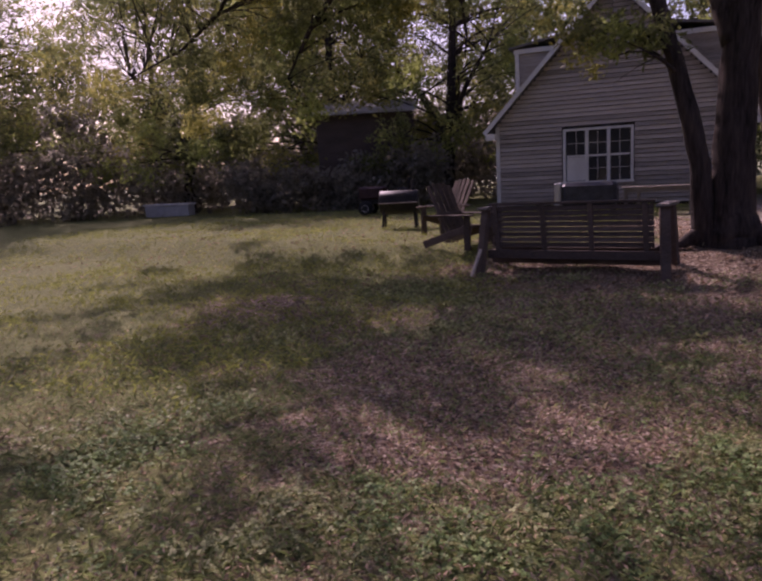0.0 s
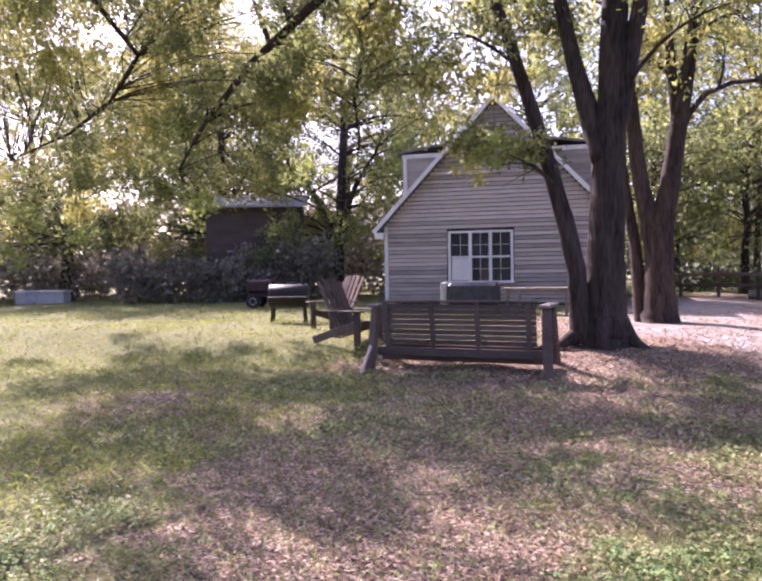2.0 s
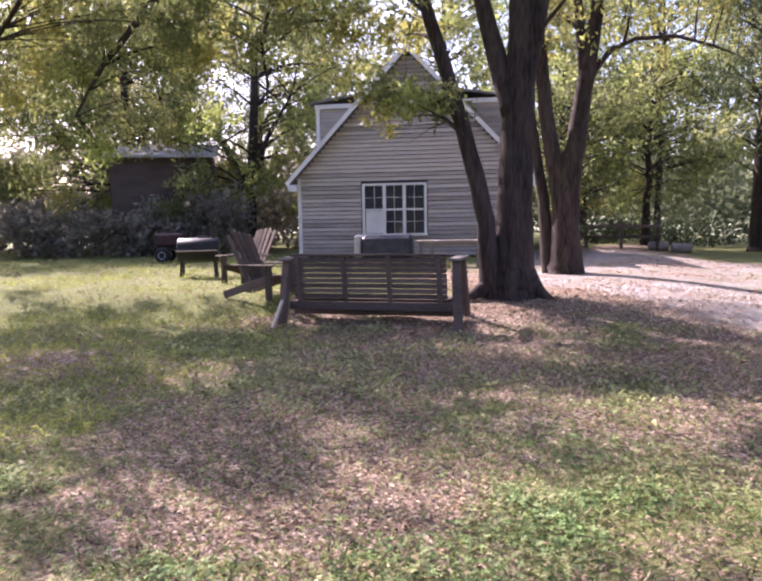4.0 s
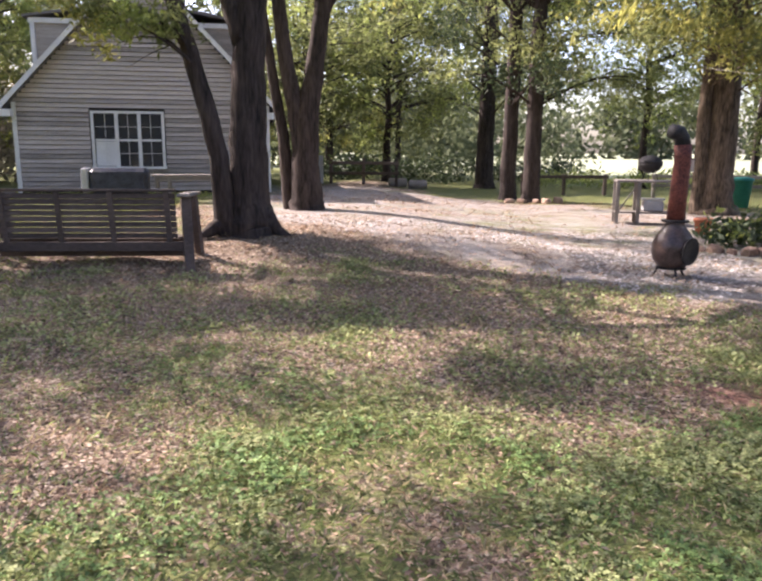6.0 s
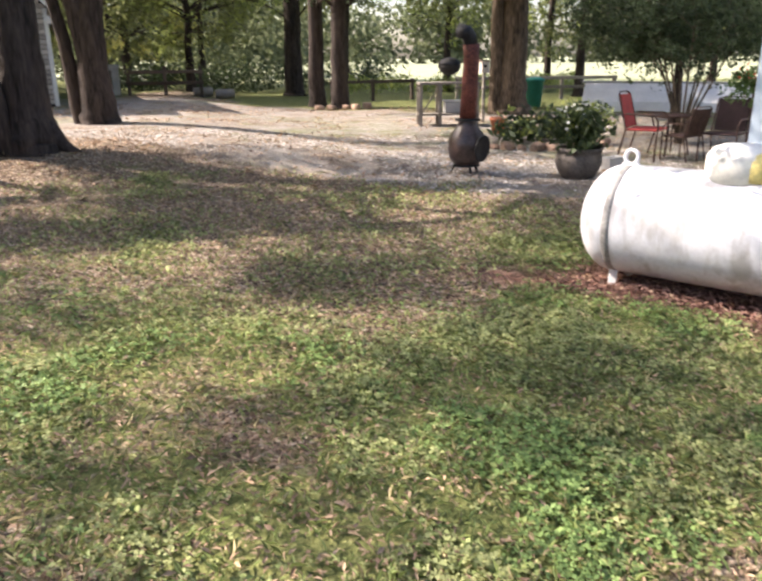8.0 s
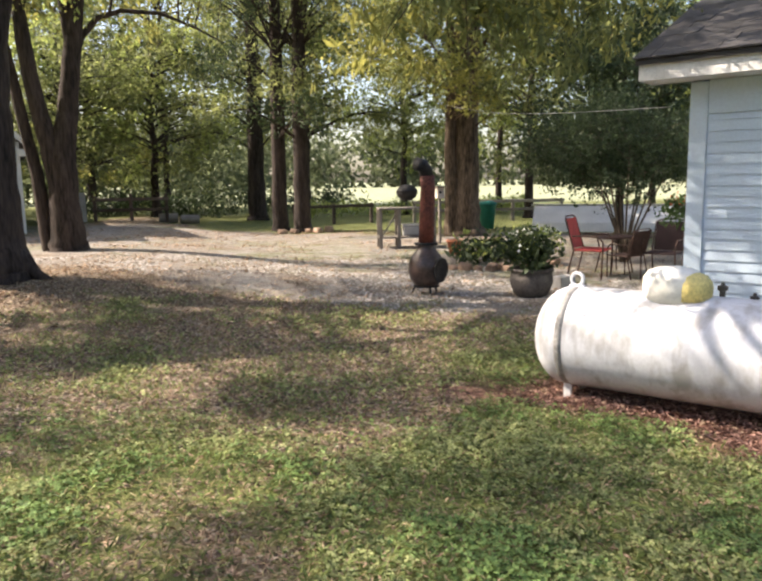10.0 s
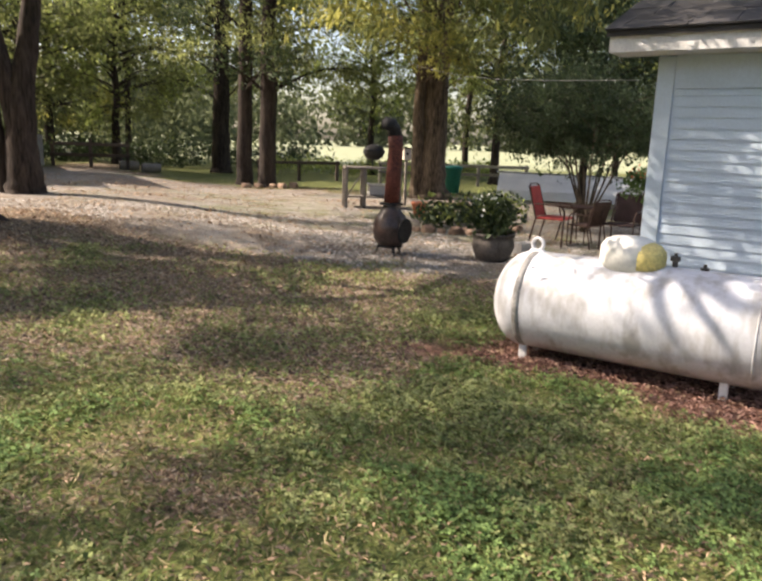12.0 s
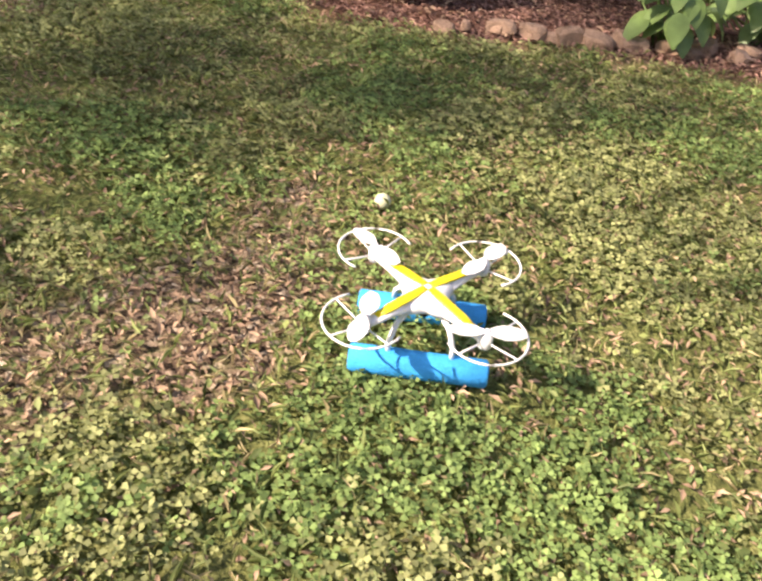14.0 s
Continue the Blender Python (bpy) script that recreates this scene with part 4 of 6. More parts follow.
# thicket leaves in a pale greyish colour that carries the haze
M_HAZE_LEAF = mat("haze_paled_thicket_leaves", (0.30, 0.285, 0.23), 0.7, 0.4, 0.4, 3, 0, trans=0.62, island=1.0, dark=(0.13, 0.12, 0.095))
M_FAR_LEAF = mat("distant_tree_leaves", (0.15, 0.17, 0.09), 0.8, 0.4, 0.1, 1, 0, trans=0.45, island=1.0, dark=(0.06, 0.075, 0.04))
leaf_band("thicket", [(-34, 12), (-29, 20), (-24, 26), (-17, 29.5), (-9, 33)], 3, 0, 3.6, 24000, 0.26, M_HAZE_LEAF, "dark overgrown thicket at the edge of the lawn", 71)
leaf_band("thicket", [(-38, 18), (-30, 30), (-20, 38), (-10, 43)], 4, 0, 7, 14000, 0.5, M_HAZE_LEAF, "tall shaded woods behind the house", 72)
leaf_band("thicket", [(-21.5, 22.3), (-18.5, 22.9), (-13.5, 24.8)], 1.4, 0, 2.8, 8000, 0.22, M_HAZE_LEAF, "tangled shrubs before the low shed", 79)
leaf_band("hedge", [(-1.5, 34), (4, 37), (12, 41)], 1.6, 0, 1.25, 9000, 0.16, M_LEAF_D, "low green hedge and weeds along the far side of the drive", 73, "hedge")
leaf_band("hedge", [(8, 33), (14, 33.5), (19, 31)], 1.2, 0, 0.9, 5000, 0.14, M_LEAF_B, "pale roadside weeds before the field", 74, "hedge")
leaf_band("far_woods", [(-20, 44), (-8, 50), (6, 53), (16, 54)], 6, 0, 19, 15000, 0.5, M_FAR_LEAF, "tall trees far behind the house", 80, ragged=0.3)
leaf_band("far_woods", [(-60, 190), (10, 200), (80, 190), (150, 140), (210, 60)], 16, 0, 17, 26000, 2.0, M_FAR_LEAF, "distant line of trees beyond the field", 75)
leaf_band("far_woods", [(-14, 62), (0, 66), (12, 72)], 8, 0, 10, 18000, 0.5, M_FAR_LEAF, "trees on the near side of the field", 76)
leaf_band("thicket", [(-40, 12), (-30, -12), (-8, -26), (16, -24), (34, -6), (36, 14)], 5, 0, 9, 26000, 0.8, M_HAZE_LEAF, "woods closing the yard behind", 77)

# ---- slatted bench seen from behind ----
def build_bench():
    b = empty("garden_bench", pose(-3.53, 10.05, ground_z(-3.5, 10.05), 0, 0, 1.5), "long dark weathered slatted wooden bench", "bench")
    hw = 1.17
    for k in range(8):
        z = 0.455 + k * 0.0765
        y = 0.02 - (z - 0.4) * 0.16
        bm = bmesh.new()
        box(bm, -hw, hw, -0.014, 0.014, -0.0345, 0.0345, 0.005)
        o = part("back_slat", bm, M_WOOD_DARK, b)
        o.matrix_local = pose(0, y, z, -9)
    part("top_rail", boxed(-hw - 0.02, hw + 0.02, -0.12, -0.05, 1.045, 1.085, 0.008), M_WOOD_DARK, b)
    for x in (-1.1, -0.37, 0.32, 1.06):
        bm = bmesh.new()
        beam(bm, (x, 0.03, 0.30), (x, -0.10, 1.05), 0.07, 0.035, 0.005)
        part("back_post", bm, M_WOOD_DARK, b)
    for k in range(5):
        part("seat_slat", boxed(-hw, hw, 0.06 + k * 0.10, 0.145 + k * 0.10, 0.385, 0.41, 0.005), M_WOOD_DARK, b)
    part("seat_rail", boxed(-hw - 0.1, hw + 0.1, 0.0, 0.04, 0.24, 0.37, 0.006), M_WOOD_DARK, b)
    part("seat_rail", boxed(-hw - 0.1, hw + 0.1, 0.52, 0.56, 0.27, 0.37, 0.006), M_WOOD_DARK, b)
    for s_ in (-1, 1):
        x = s_ * 1.29
        bm = bmesh.new()
        beam(bm, (x + s_ * 0.06, -0.14, -0.08), (x, 0.02, 0.98), 0.13, 0.10, 0.01)
        part("leg", bm, M_WOOD_DARK, b)
        bm = bmesh.new()
        beam(bm, (x + s_ * 0.06, 0.66, -0.08), (x, 0.52, 0.98), 0.11, 0.09, 0.01)
        part("leg", bm, M_WOOD_DARK, b)
        part("armrest", boxed(x - 0.09, x + 0.09, -0.12, 0.68, 0.98, 1.02, 0.01), M_WOOD_GREY, b)
    part("stretcher", boxed(-1.3, 1.3, 0.24, 0.30, 0.14, 0.22, 0.006), M_WOOD_DARK, b)
    bm = bmesh.new()
    beam(bm, (-1.43, -0.30, -0.03), (-1.30, -0.19, 0.40), 0.085, 0.03, 0.004)
    part("brace", bm, M_WOOD_PALE, b, "bare pale wooden brace")


build_bench()


def adirondack(m, label, material):
    c = empty("adirondack_chair", m, label, "chair", "adirondack chairs")
    for k in range(5):
        bm = bmesh.new()
        x = -0.24 + k * 0.12
        top = 1.02 + 0.09 * math.cos(x * 4.5)
        beam(bm, (x, 0.24, 0.27), (x * 1.15, 0.62, top), 0.105, 0.022, 0.005)
        part("back_slat", bm, material, c)
    for k in range(6):
        part("seat_slat", boxed(-0.27, 0.27, -0.30 + k * 0.092, -0.22 + k * 0.092, 0.37 - k * 0.022, 0.39 - k * 0.022, 0.004), material, c)
    for s_ in (-1, 1):
        bm = bmesh.new()
        beam(bm, (s_ * 0.29, -0.32, 0.36), (s_ * 0.29, 0.75, 0.03), 0.03, 0.13, 0.005)
        part("rear_leg", bm, material, c)
        part("front_leg", boxed(s_ * 0.33 - 0.02, s_ * 0.33 + 0.02, -0.33, -0.20, -0.03, 0.55, 0.005), material, c)
        part("armrest", boxed(s_ * 0.36 - 0.075, s_ * 0.36 + 0.075, -0.40, 0.42, 0.55, 0.575, 0.01), material, c)
    part("back_rail", boxed(-0.36, 0.36, 0.36, 0.40, 0.52, 0.60, 0.005), material, c)
    return c


GA = lambda x, y: ground_z(x, y) + 0.0
a1 = adirondack(pose(-5.75, 11.25, GA(-5.75, 11.25), 0, 0, 78), "dark weathered wooden adirondack chair beside the bench", M_WOOD_DARK)
a2 = adirondack(pose(-7.35, 13.4, GA(-7.35, 13.4), 0, 0, -25), "dark weathered adirondack chair facing the house", M_WOOD_DARK)

M_BLACK = mat("sooty_black_steel", (0.030, 0.029, 0.030), 0.55, 0.3, 6, 50, 0.2, metal=0.3)
M_RUBBER = mat("black_rubber", (0.022, 0.022, 0.023), 0.85, 0.2, 8, 50, 0.2)
M_RED = mat("faded_red_paint", (0.055, 0.026, 0.030), 0.55, 0.3, 4, 40, 0.1)
M_TARP = mat("dark_vinyl_cover", (0.045, 0.048, 0.062), 0.5, 0.3, 4, 30, 0.4)
M_PALE = mat("pale_grey_panel", (0.46, 0.45, 0.44), 0.6, 0.15, 3, 40, 0.1)


def drum_grill(m, label):
    g = empty("barrel_grill", m, label, "grill")
    bm = bmesh.new()
    lathe(bm, [(0.03, -0.46), (0.26, -0.46), (0.28, -0.44), (0.28, 0.44), (0.26, 0.46), (0.03, 0.46)], 24)
    bmesh.ops.transform(bm, matrix=pose(0, 0, 0.62, 0, 90, 0), verts=bm.verts)
    part("drum", bm, M_BLACK, g, smooth=True)
    for x in (-0.36, 0.36):
        for y in (-0.2, 0.2):
            bm = bmesh.new()
            beam(bm, (x * 1.1, y * 1.2, -0.03), (x, y, 0.48), 0.04, 0.04)
            part("leg", bm, M_BLACK, g)
    part("side_shelf", boxed(-0.46, 0.46, -0.46, -0.29, 0.60, 0.625, 0.004), M_WOOD_GREY, g)
    bm = bmesh.new()
    tube(bm, [(0.34, 0, 0.85), (0.34, 0, 1.15)], [0.045, 0.045], 12)
    part("flue", bm, M_BLACK, g)


drum_grill(pose(-9.2, 14.7, ground_z(-9.2, 14.7), 0, 0, 25), "black steel barrel grill on legs on the lawn")


def tractor(m):
    t = empty("garden_tractor", m, "old dark red garden tractor parked by the thicket", "tractor")
    part("hood", boxed(0.15, 1.05, -0.28, 0.28, 0.50, 0.92, 0.06), M_RED, t)
    part("frame", boxed(-0.75, 1.0, -0.22, 0.22, 0.34, 0.50, 0.02), M_BLACK, t)
    part("fender", boxed(-0.85, -0.05, -0.5, 0.5, 0.62, 0.70, 0.03), M_RED, t)
    part("seat", boxed(-0.65, -0.25, -0.22, 0.22, 0.72, 0.84, 0.04), M_BLACK, t)
    part("backrest", boxed(-0.72, -0.62, -0.22, 0.22, 0.80, 1.18, 0.04), M_BLACK, t)
    bm = bmesh.new()
    tube(bm, [(0.1, 0, 0.85), (-0.05, 0, 1.12)], [0.03, 0.03], 8)
    part("steering_column", bm, M_BLACK, t)
    for x, r in ((-0.5, 0.34), (0.78, 0.24)):
        for y in (-0.42, 0.42):
            bm = bmesh.new()
            lathe(bm, [(r * 0.5, -0.11), (r * 0.92, -0.11), (r, -0.06), (r, 0.06), (r * 0.92, 0.11), (r * 0.5, 0.11)], 22)
            bmesh.ops.transform(bm, matrix=pose(x, y, r - 0.02, 90, 0, 0), verts=bm.verts)
            w = part("wheel", bm, M_RUBBER, t, smooth=True)
            bm = bmesh.new()
            lathe(bm, [(0.02, -0.09), (r * 0.5, -0.115), (r * 0.5, 0.115), (0.02, 0.09)], 16)
            bmesh.ops.transform(bm, matrix=pose(x, y, r - 0.02, 90, 0, 0), verts=bm.verts)
            part("rim", bm, M_PALE, w)


tractor(pose(-13.0, 20.4, ground_z(-13, 20.4), 0, 0, 200))

# covered grill and long table by the house wall
g = empty("covered_grill", pose(-5.75, 18.35, ground_z(-5.75, 18.35), 0, 0, 9), "gas grill under a dark vinyl cover by the house", "grill")
bm = bmesh.new()
box(bm, -0.66, 0.70, -0.30, 0.30, 0.22, 0.84, 0.09)
for v in bm.verts:
    v.co.y *= 1.0 - 0.25 * max(0, v.co.z - 0.5)
    v.co.x += 0.02 * math.sin(v.co.z * 9)
part("cover", bm, M_TARP, g)
part("side_panel", boxed(-0.83, -0.67, -0.26, 0.26, 0.25, 0.84, 0.03), M_PALE, g)
for x in (-0.6, 0.62):
    for y in (-0.24, 0.24):
        part("leg", boxed(x - 0.02, x + 0.02, y - 0.02, y + 0.02, -0.03, 0.24), M_BLACK, g)
g = empty("garden_table", pose(-4.15, 18.75, ground_z(-4.15, 18.75), 0, 0, 10), "narrow grey wooden table beside the covered grill", "table")
part("tabletop", boxed(-0.85, 0.85, -0.28, 0.28, 0.64, 0.68, 0.006), M_WOOD_GREY, g)
for x in (-0.75, -0.45, 0.75):
    for y in (-0.22, 0.22):
        part("leg", boxed(x - 0.03, x + 0.03, y - 0.03, y + 0.03, -0.03, 0.64), M_WOOD_GREY, g)
part("apron", boxed(-0.78, 0.78, -0.25, -0.22, 0.54, 0.635), M_WOOD_GREY, g)

# ---- clay chimney on the drive ----
M_CLAY = mat("glazed_dark_brown_clay", (0.075, 0.048, 0.040), 0.28, 0.35, 7, 40, 0.15, spec=0.5)
M_CLAY_RED = mat("rusty_red_clay_pipe", (0.17, 0.052, 0.036), 0.6, 0.4, 6, 40, 0.3)
ch = empty("chiminea", pose(4.27, 9.62, 0, 0, 0, 0), "brown clay chiminea with a rusty red flue on an iron stand", "chiminea")
bm = bmesh.new()
prof = [(0.10, 0.10), (0.18, 0.13), (0.245, 0.22), (0.272, 0.34), (0.262, 0.45), (0.215, 0.56), (0.15, 0.64), (0.125, 0.70), (0.135, 0.73)]
lathe(bm, prof, 32)
part("bowl", bm, M_CLAY, ch, smooth=True)
bm = bmesh.new()
lathe(bm, [(0.10, 0), (0.115, 0.015), (0.115, 0.03), (0.09, 0.03), (0.02, 0.02)], 20)
bmesh.ops.transform(bm, matrix=pose(0.11, -0.222, 0.36, 95, 0, 27) @ Matrix.Diagonal((1.35, 1.6, 1.3, 1)), verts=bm.verts)
part("mouth", bm, M_BLACK, ch, "solid black mouth")
bm = bmesh.new()
lathe(bm, [(0.135, 0.715), (0.175, 0.72), (0.175, 0.75), (0.12, 0.755)], 24)
part("collar", bm, M_BLACK, ch)
bm = bmesh.new()
tube(bm, [(0, 0, 0.75), (0.02, 0, 1.2), (0.035, 0, 1.55), (0.02, 0, 1.72)], [0.115, 0.11, 0.105, 0.11], 20, 0.01)
part("flue", bm, M_CLAY_RED, ch, "rusty red flue", smooth=True)
bm = bmesh.new()
tube(bm, [(0.02, 0, 1.70), (0.0, 0, 1.80), (-0.06, -0.02, 1.87), (-0.16, -0.05, 1.89)], [0.10, 0.10, 0.10, 0.095], 16)
part("elbow", bm, M_BLACK, ch, "black stovepipe elbow", smooth=True)
for k in range(3):
    a = 2 * math.pi * k / 3 + 0.4
    bm = bmesh.new()
    beam(bm, (0.23 * math.cos(a), 0.23 * math.sin(a), -0.03), (0.15 * math.cos(a), 0.15 * math.sin(a), 0.16), 0.03, 0.02)
    part("stand_leg", bm, M_BLACK, ch)
bm = bmesh.new()
lathe(bm, [(0.15, 0.10), (0.19, 0.10), (0.19, 0.125), (0.15, 0.125)], 24)
part("stand_ring", bm, M_BLACK, ch)

# ---- potted plant and bed ----
M_POT = mat("grey_stone_planter", (0.135, 0.115, 0.10), 0.85, 0.3, 6, 50, 0.3)
M_PETAL = mat("white_petals", (0.75, 0.75, 0.70), 0.6, 0.1, 5, 20, 0, trans=0.3)
M_REDPETAL = mat("orange_red_petals", (0.70, 0.12, 0.06), 0.6, 0.2, 5, 20, 0, trans=0.3)
M_BLADE = mat("arching_green_blades", (0.13, 0.20, 0.06), 0.5, 0.35, 2, 10, 0, trans=0.35, island=0.8, dark=(0.03, 0.06, 0.018))
M_HOSTA = mat("broad_hosta_leaves", (0.20, 0.30, 0.10), 0.42, 0.3, 3, 12, 0, trans=0.3, island=0.8, dark=(0.07, 0.13, 0.04), spec=0.4)


def leafy(name, parent, n, centre, radii, size, aspect, material, seed, up=0.0, droop=0.2):
    rng = np.random.default_rng(seed)
    v = rng.normal(size=(n, 3))
    v /= np.linalg.norm(v, axis=1)[:, None]
    v *= (0.45 + 0.55 * rng.random((n, 1)) ** 0.5) * (0.8 + 0.35 * np.sin(v[:, :1] * 5 + v[:, 1:2] * 4 + seed))
    pts = v * np.array(radii) + np.array(centre)
    pts = pts[pts[:, 2] > 0.02]
    ob = new(name, leaf_mesh(name, pts, size, aspect, rng, material, droop, up))
    ob.parent = parent
    return ob


def stalks(parent, n, r0, r1, h, material, rad, seed, name="stem"):
    rnd = random.Random(seed)
    bm = bmesh.new()
    for k in range(n):
        a = rnd.uniform(0, 6.283)
        r = r0 * math.sqrt(rnd.random())
        e = r1 * math.sqrt(rnd.random())
        tube(bm, [(r * math.cos(a), r * math.sin(a), 0), ((r + e) / 2 * math.cos(a), (r + e) / 2 * math.sin(a), h * 0.6), (e * math.cos(a + 0.2), e * math.sin(a + 0.2), h * rnd.uniform(0.75, 1.0))], [rad, rad * 0.8, rad * 0.4], 5, cap=False)
    return part(name, bm, material, parent)


pt = empty("potted_plant", pose(5.55, 8.80, 0), "leafy plant with white flowers in a grey planter", "plant")
bm = bmesh.new()
lathe(bm, [(0.17, -0.02), (0.20, 0.02), (0.245, 0.11), (0.268, 0.20), (0.262, 0.28), (0.245, 0.335), (0.27, 0.35), (0.275, 0.39), (0.24, 0.39), (0.235, 0.34), (0.02, 0.335)], 30)
bmesh.ops.scale(bm, vec=(1.15, 1.15, 1.0), verts=bm.verts)
part("pot", bm, M_POT, pt, smooth=True)
stalks(pt, 16, 0.12, 0.32, 0.8, M_BLADE, 0.007, 5)
leafy("foliage", pt, 900, (0, 0, 0.66), (0.44, 0.44, 0.34), 0.11, 0.5, M_LEAF_D, 81)
leafy("foliage", pt, 260, (0, 0, 0.72), (0.44, 0.44, 0.30), 0.10, 0.5, M_LEAF_B, 85)
leafy("blossom", pt, 80, (0, 0, 0.80), (0.42, 0.42, 0.22), 0.05, 0.8, M_PETAL, 82)

M_ROCK = mat("rough_fieldstone", (0.36, 0.245, 0.175), 0.9, 0.4, 4, 40, 0.6, objrand=0.6)


def rock_mesh(seed):
    rnd = random.Random(seed)
    bm = bmesh.new()
    bmesh.ops.create_icosphere(bm, subdivisions=2, radius=1)
    ph = [rnd.uniform(0, 6) for _ in range(6)]
    for v in bm.verts:
        c = v.co.copy()
        k = 1 + 0.16 * math.sin(2.3 * c.x + ph[0]) + 0.14 * math.sin(2.9 * c.y + ph[1]) + 0.1 * math.sin(4.1 * c.z + ph[2]) + rnd.uniform(-0.05, 0.05)
        c = Vector([max(-0.78, min(0.78, q * k)) for q in c])
        v.co = Vector((c.x, c.y * 0.8, c.z * 0.62))
    me = bpy.data.meshes.new("rock")
    bm.to_mesh(me)
    bm.free()
    me.materials.append(M_ROCK)
    return me


ROCKS = [rock_mesh(90 + k) for k in range(4)]
rr = random.Random(31)


def rock(x, y, s, label="tan rough fieldstone edging the mulch bed", group="edging stones"):
    ob = new("stone", ROCKS[rr.randrange(4)])
    ob.matrix_world = Matrix.Translation((x, y, ground_z(x, y) + s * 0.20)) @ Euler((rr.uniform(-0.2, 0.2), rr.uniform(-0.2, 0.2), rr.uniform(0, 6.2))).to_matrix().to_4x4() @ Matrix.Diagonal((s, s * rr.uniform(0.7, 1.1), s * rr.uniform(0.7, 1.0), 1))
    return tagged(ob, label, "stone", group)


for k in range(16):
    u = k / 15
    rock(3.92 + 1.35 * u + rr.uniform(-0.06, 0.06), 2.62 - 1.62 * u + rr.uniform(-0.07, 0.07), rr.uniform(0.055, 0.14))
for k in range(11):
    a = 3.6 + 2.2 * k / 10
    rock(7.0 + 1.25 * math.cos(a), 12.6 + 1.1 * math.sin(a), rr.uniform(0.12, 0.2), "grey brown stone round the flower bed", "bed stones")
for k in range(5):
    rock(5.0 + 0.42 * k + rr.uniform(-0.1, 0.1), 23.5 + rr.uniform(-0.2, 0.2), rr.uniform(0.15, 0.28), "low stone at the foot of the oaks", "stones by the oaks")
bed = empty("flower_bed_plant", pose(7.0, 12.7, 0), "clump of dark broad-leaved plants in a stone edged bed", "plant")
leafy("foliage", bed, 620, (0, 0, 0.24), (0.95, 0.75, 0.40), 0.20, 0.35, M_LEAF_D, 83, 0.2)
leafy("foliage", bed, 90, (-0.2, -0.2, 0.34), (0.85, 0.6, 0.36), 0.18, 0.4, M_LEAF_B, 84, 0.2)

cb = empty("concrete_block", pose(6.15, 8.95, 0, 0, 0, 24), "pale hollow concrete block beside the planter", "block")
for k, (a_, b_) in enumerate(((0, 0.035), (0.18, 0.22), (0.365, 0.40))):
    part("web", boxed(a_, b_, 0, 0.2, -0.02, 0.19, 0.004), M_PALE, cb)
for y_ in (0.0, 0.165):
    part("face_shell", boxed(0.036, 0.364, y_, y_ + 0.035, -0.02, 0.186, 0.003), M_PALE, cb)
tp = empty("terracotta_pot", pose(7.1, 14.6, 0), "small terracotta pot behind the clay chiminea", "pot")
bm = bmesh.new()
lathe(bm, [(0.12, -0.01), (0.17, 0.26), (0.19, 0.265), (0.19, 0.32), (0.165, 0.32), (0.15, 0.1), (0.02, 0.09)], 22)
part("body", bm, mat("orange_terracotta", (0.42, 0.15, 0.08), 0.85, 0.2, 8, 50, 0.2), tp, smooth=True)

# ---- patio set ----
M_REDSEAT = mat("faded_red_sling", (0.38, 0.050, 0.045), 0.7, 0.25, 5, 60, 0.15)
M_IRON = mat("rust_brown_iron", (0.085, 0.050, 0.040), 0.6, 0.3, 8, 60, 0.2, metal=0.4)


CHAIR1 = pose(7.5, 10.1, 0, 0, 0, 38)
M_BROWNSEAT = mat("dark_red_brown_sling", (0.030, 0.014, 0.014), 0.7, 0.25, 5, 60, 0.15)


def patio_chair(m, label, seatmat):
    c = empty("patio_chair", m, label, "chair", "patio chairs")
    for s_ in (-1, 1):
        bm = bmesh.new()
        tube(bm, [(s_ * 0.27, -0.24, -0.02), (s_ * 0.27, -0.25, 0.55), (s_ * 0.28, -0.18, 0.64), (s_ * 0.28, 0.22, 0.64)], [0.013] * 4, 8)
        part("front_leg", bm, M_IRON, c)
        bm = bmesh.new()
        tube(bm, [(s_ * 0.26, 0.30, -0.02), (s_ * 0.26, 0.20, 0.42), (s_ * 0.25, 0.34, 0.90)], [0.013] * 3, 8)
        part("rear_leg", bm, M_IRON, c)
    bm = bmesh.new()
    tube(bm, [(-0.25, 0.34, 0.90), (-0.15, 0.36, 0.94), (0.15, 0.36, 0.94), (0.25, 0.34, 0.90)], [0.013] * 4, 8)
    part("top_rail", bm, M_IRON, c)
    part("seat", boxed(-0.25, 0.25, -0.25, 0.21, 0.405, 0.435, 0.01), seatmat, c)
    o = part("backrest", boxed(-0.235, 0.235, -0.012, 0.012, 0.0, 0.48, 0.008), seatmat, c)
    o.matrix_local = pose(0, 0.215, 0.44, -15)
    return c


patio_chair(CHAIR1 @ Matrix.Scale(1.08, 4), "red sling patio chair with an iron frame", M_REDSEAT)
patio_chair(pose(8.35, 9.35, 0, 0, 0, -60), "iron patio chair with a dark red brown seat near the cottage", M_BROWNSEAT)
patio_chair(pose(7.95, 9.75, 0, 0, 0, -165) @ Matrix.Scale(0.86, 4), "small iron patio chair with a rusty seat by the table", M_IRON)
tb = empty("patio_table", pose(8.2, 10.4, 0), "small round iron patio table", "table")
bm = bmesh.new()
lathe(bm, [(0.02, 0.60), (0.36, 0.60), (0.375, 0.61), (0.375, 0.625), (0.36, 0.63), (0.02, 0.63)], 28)
part("tabletop", bm, M_IRON, tb)
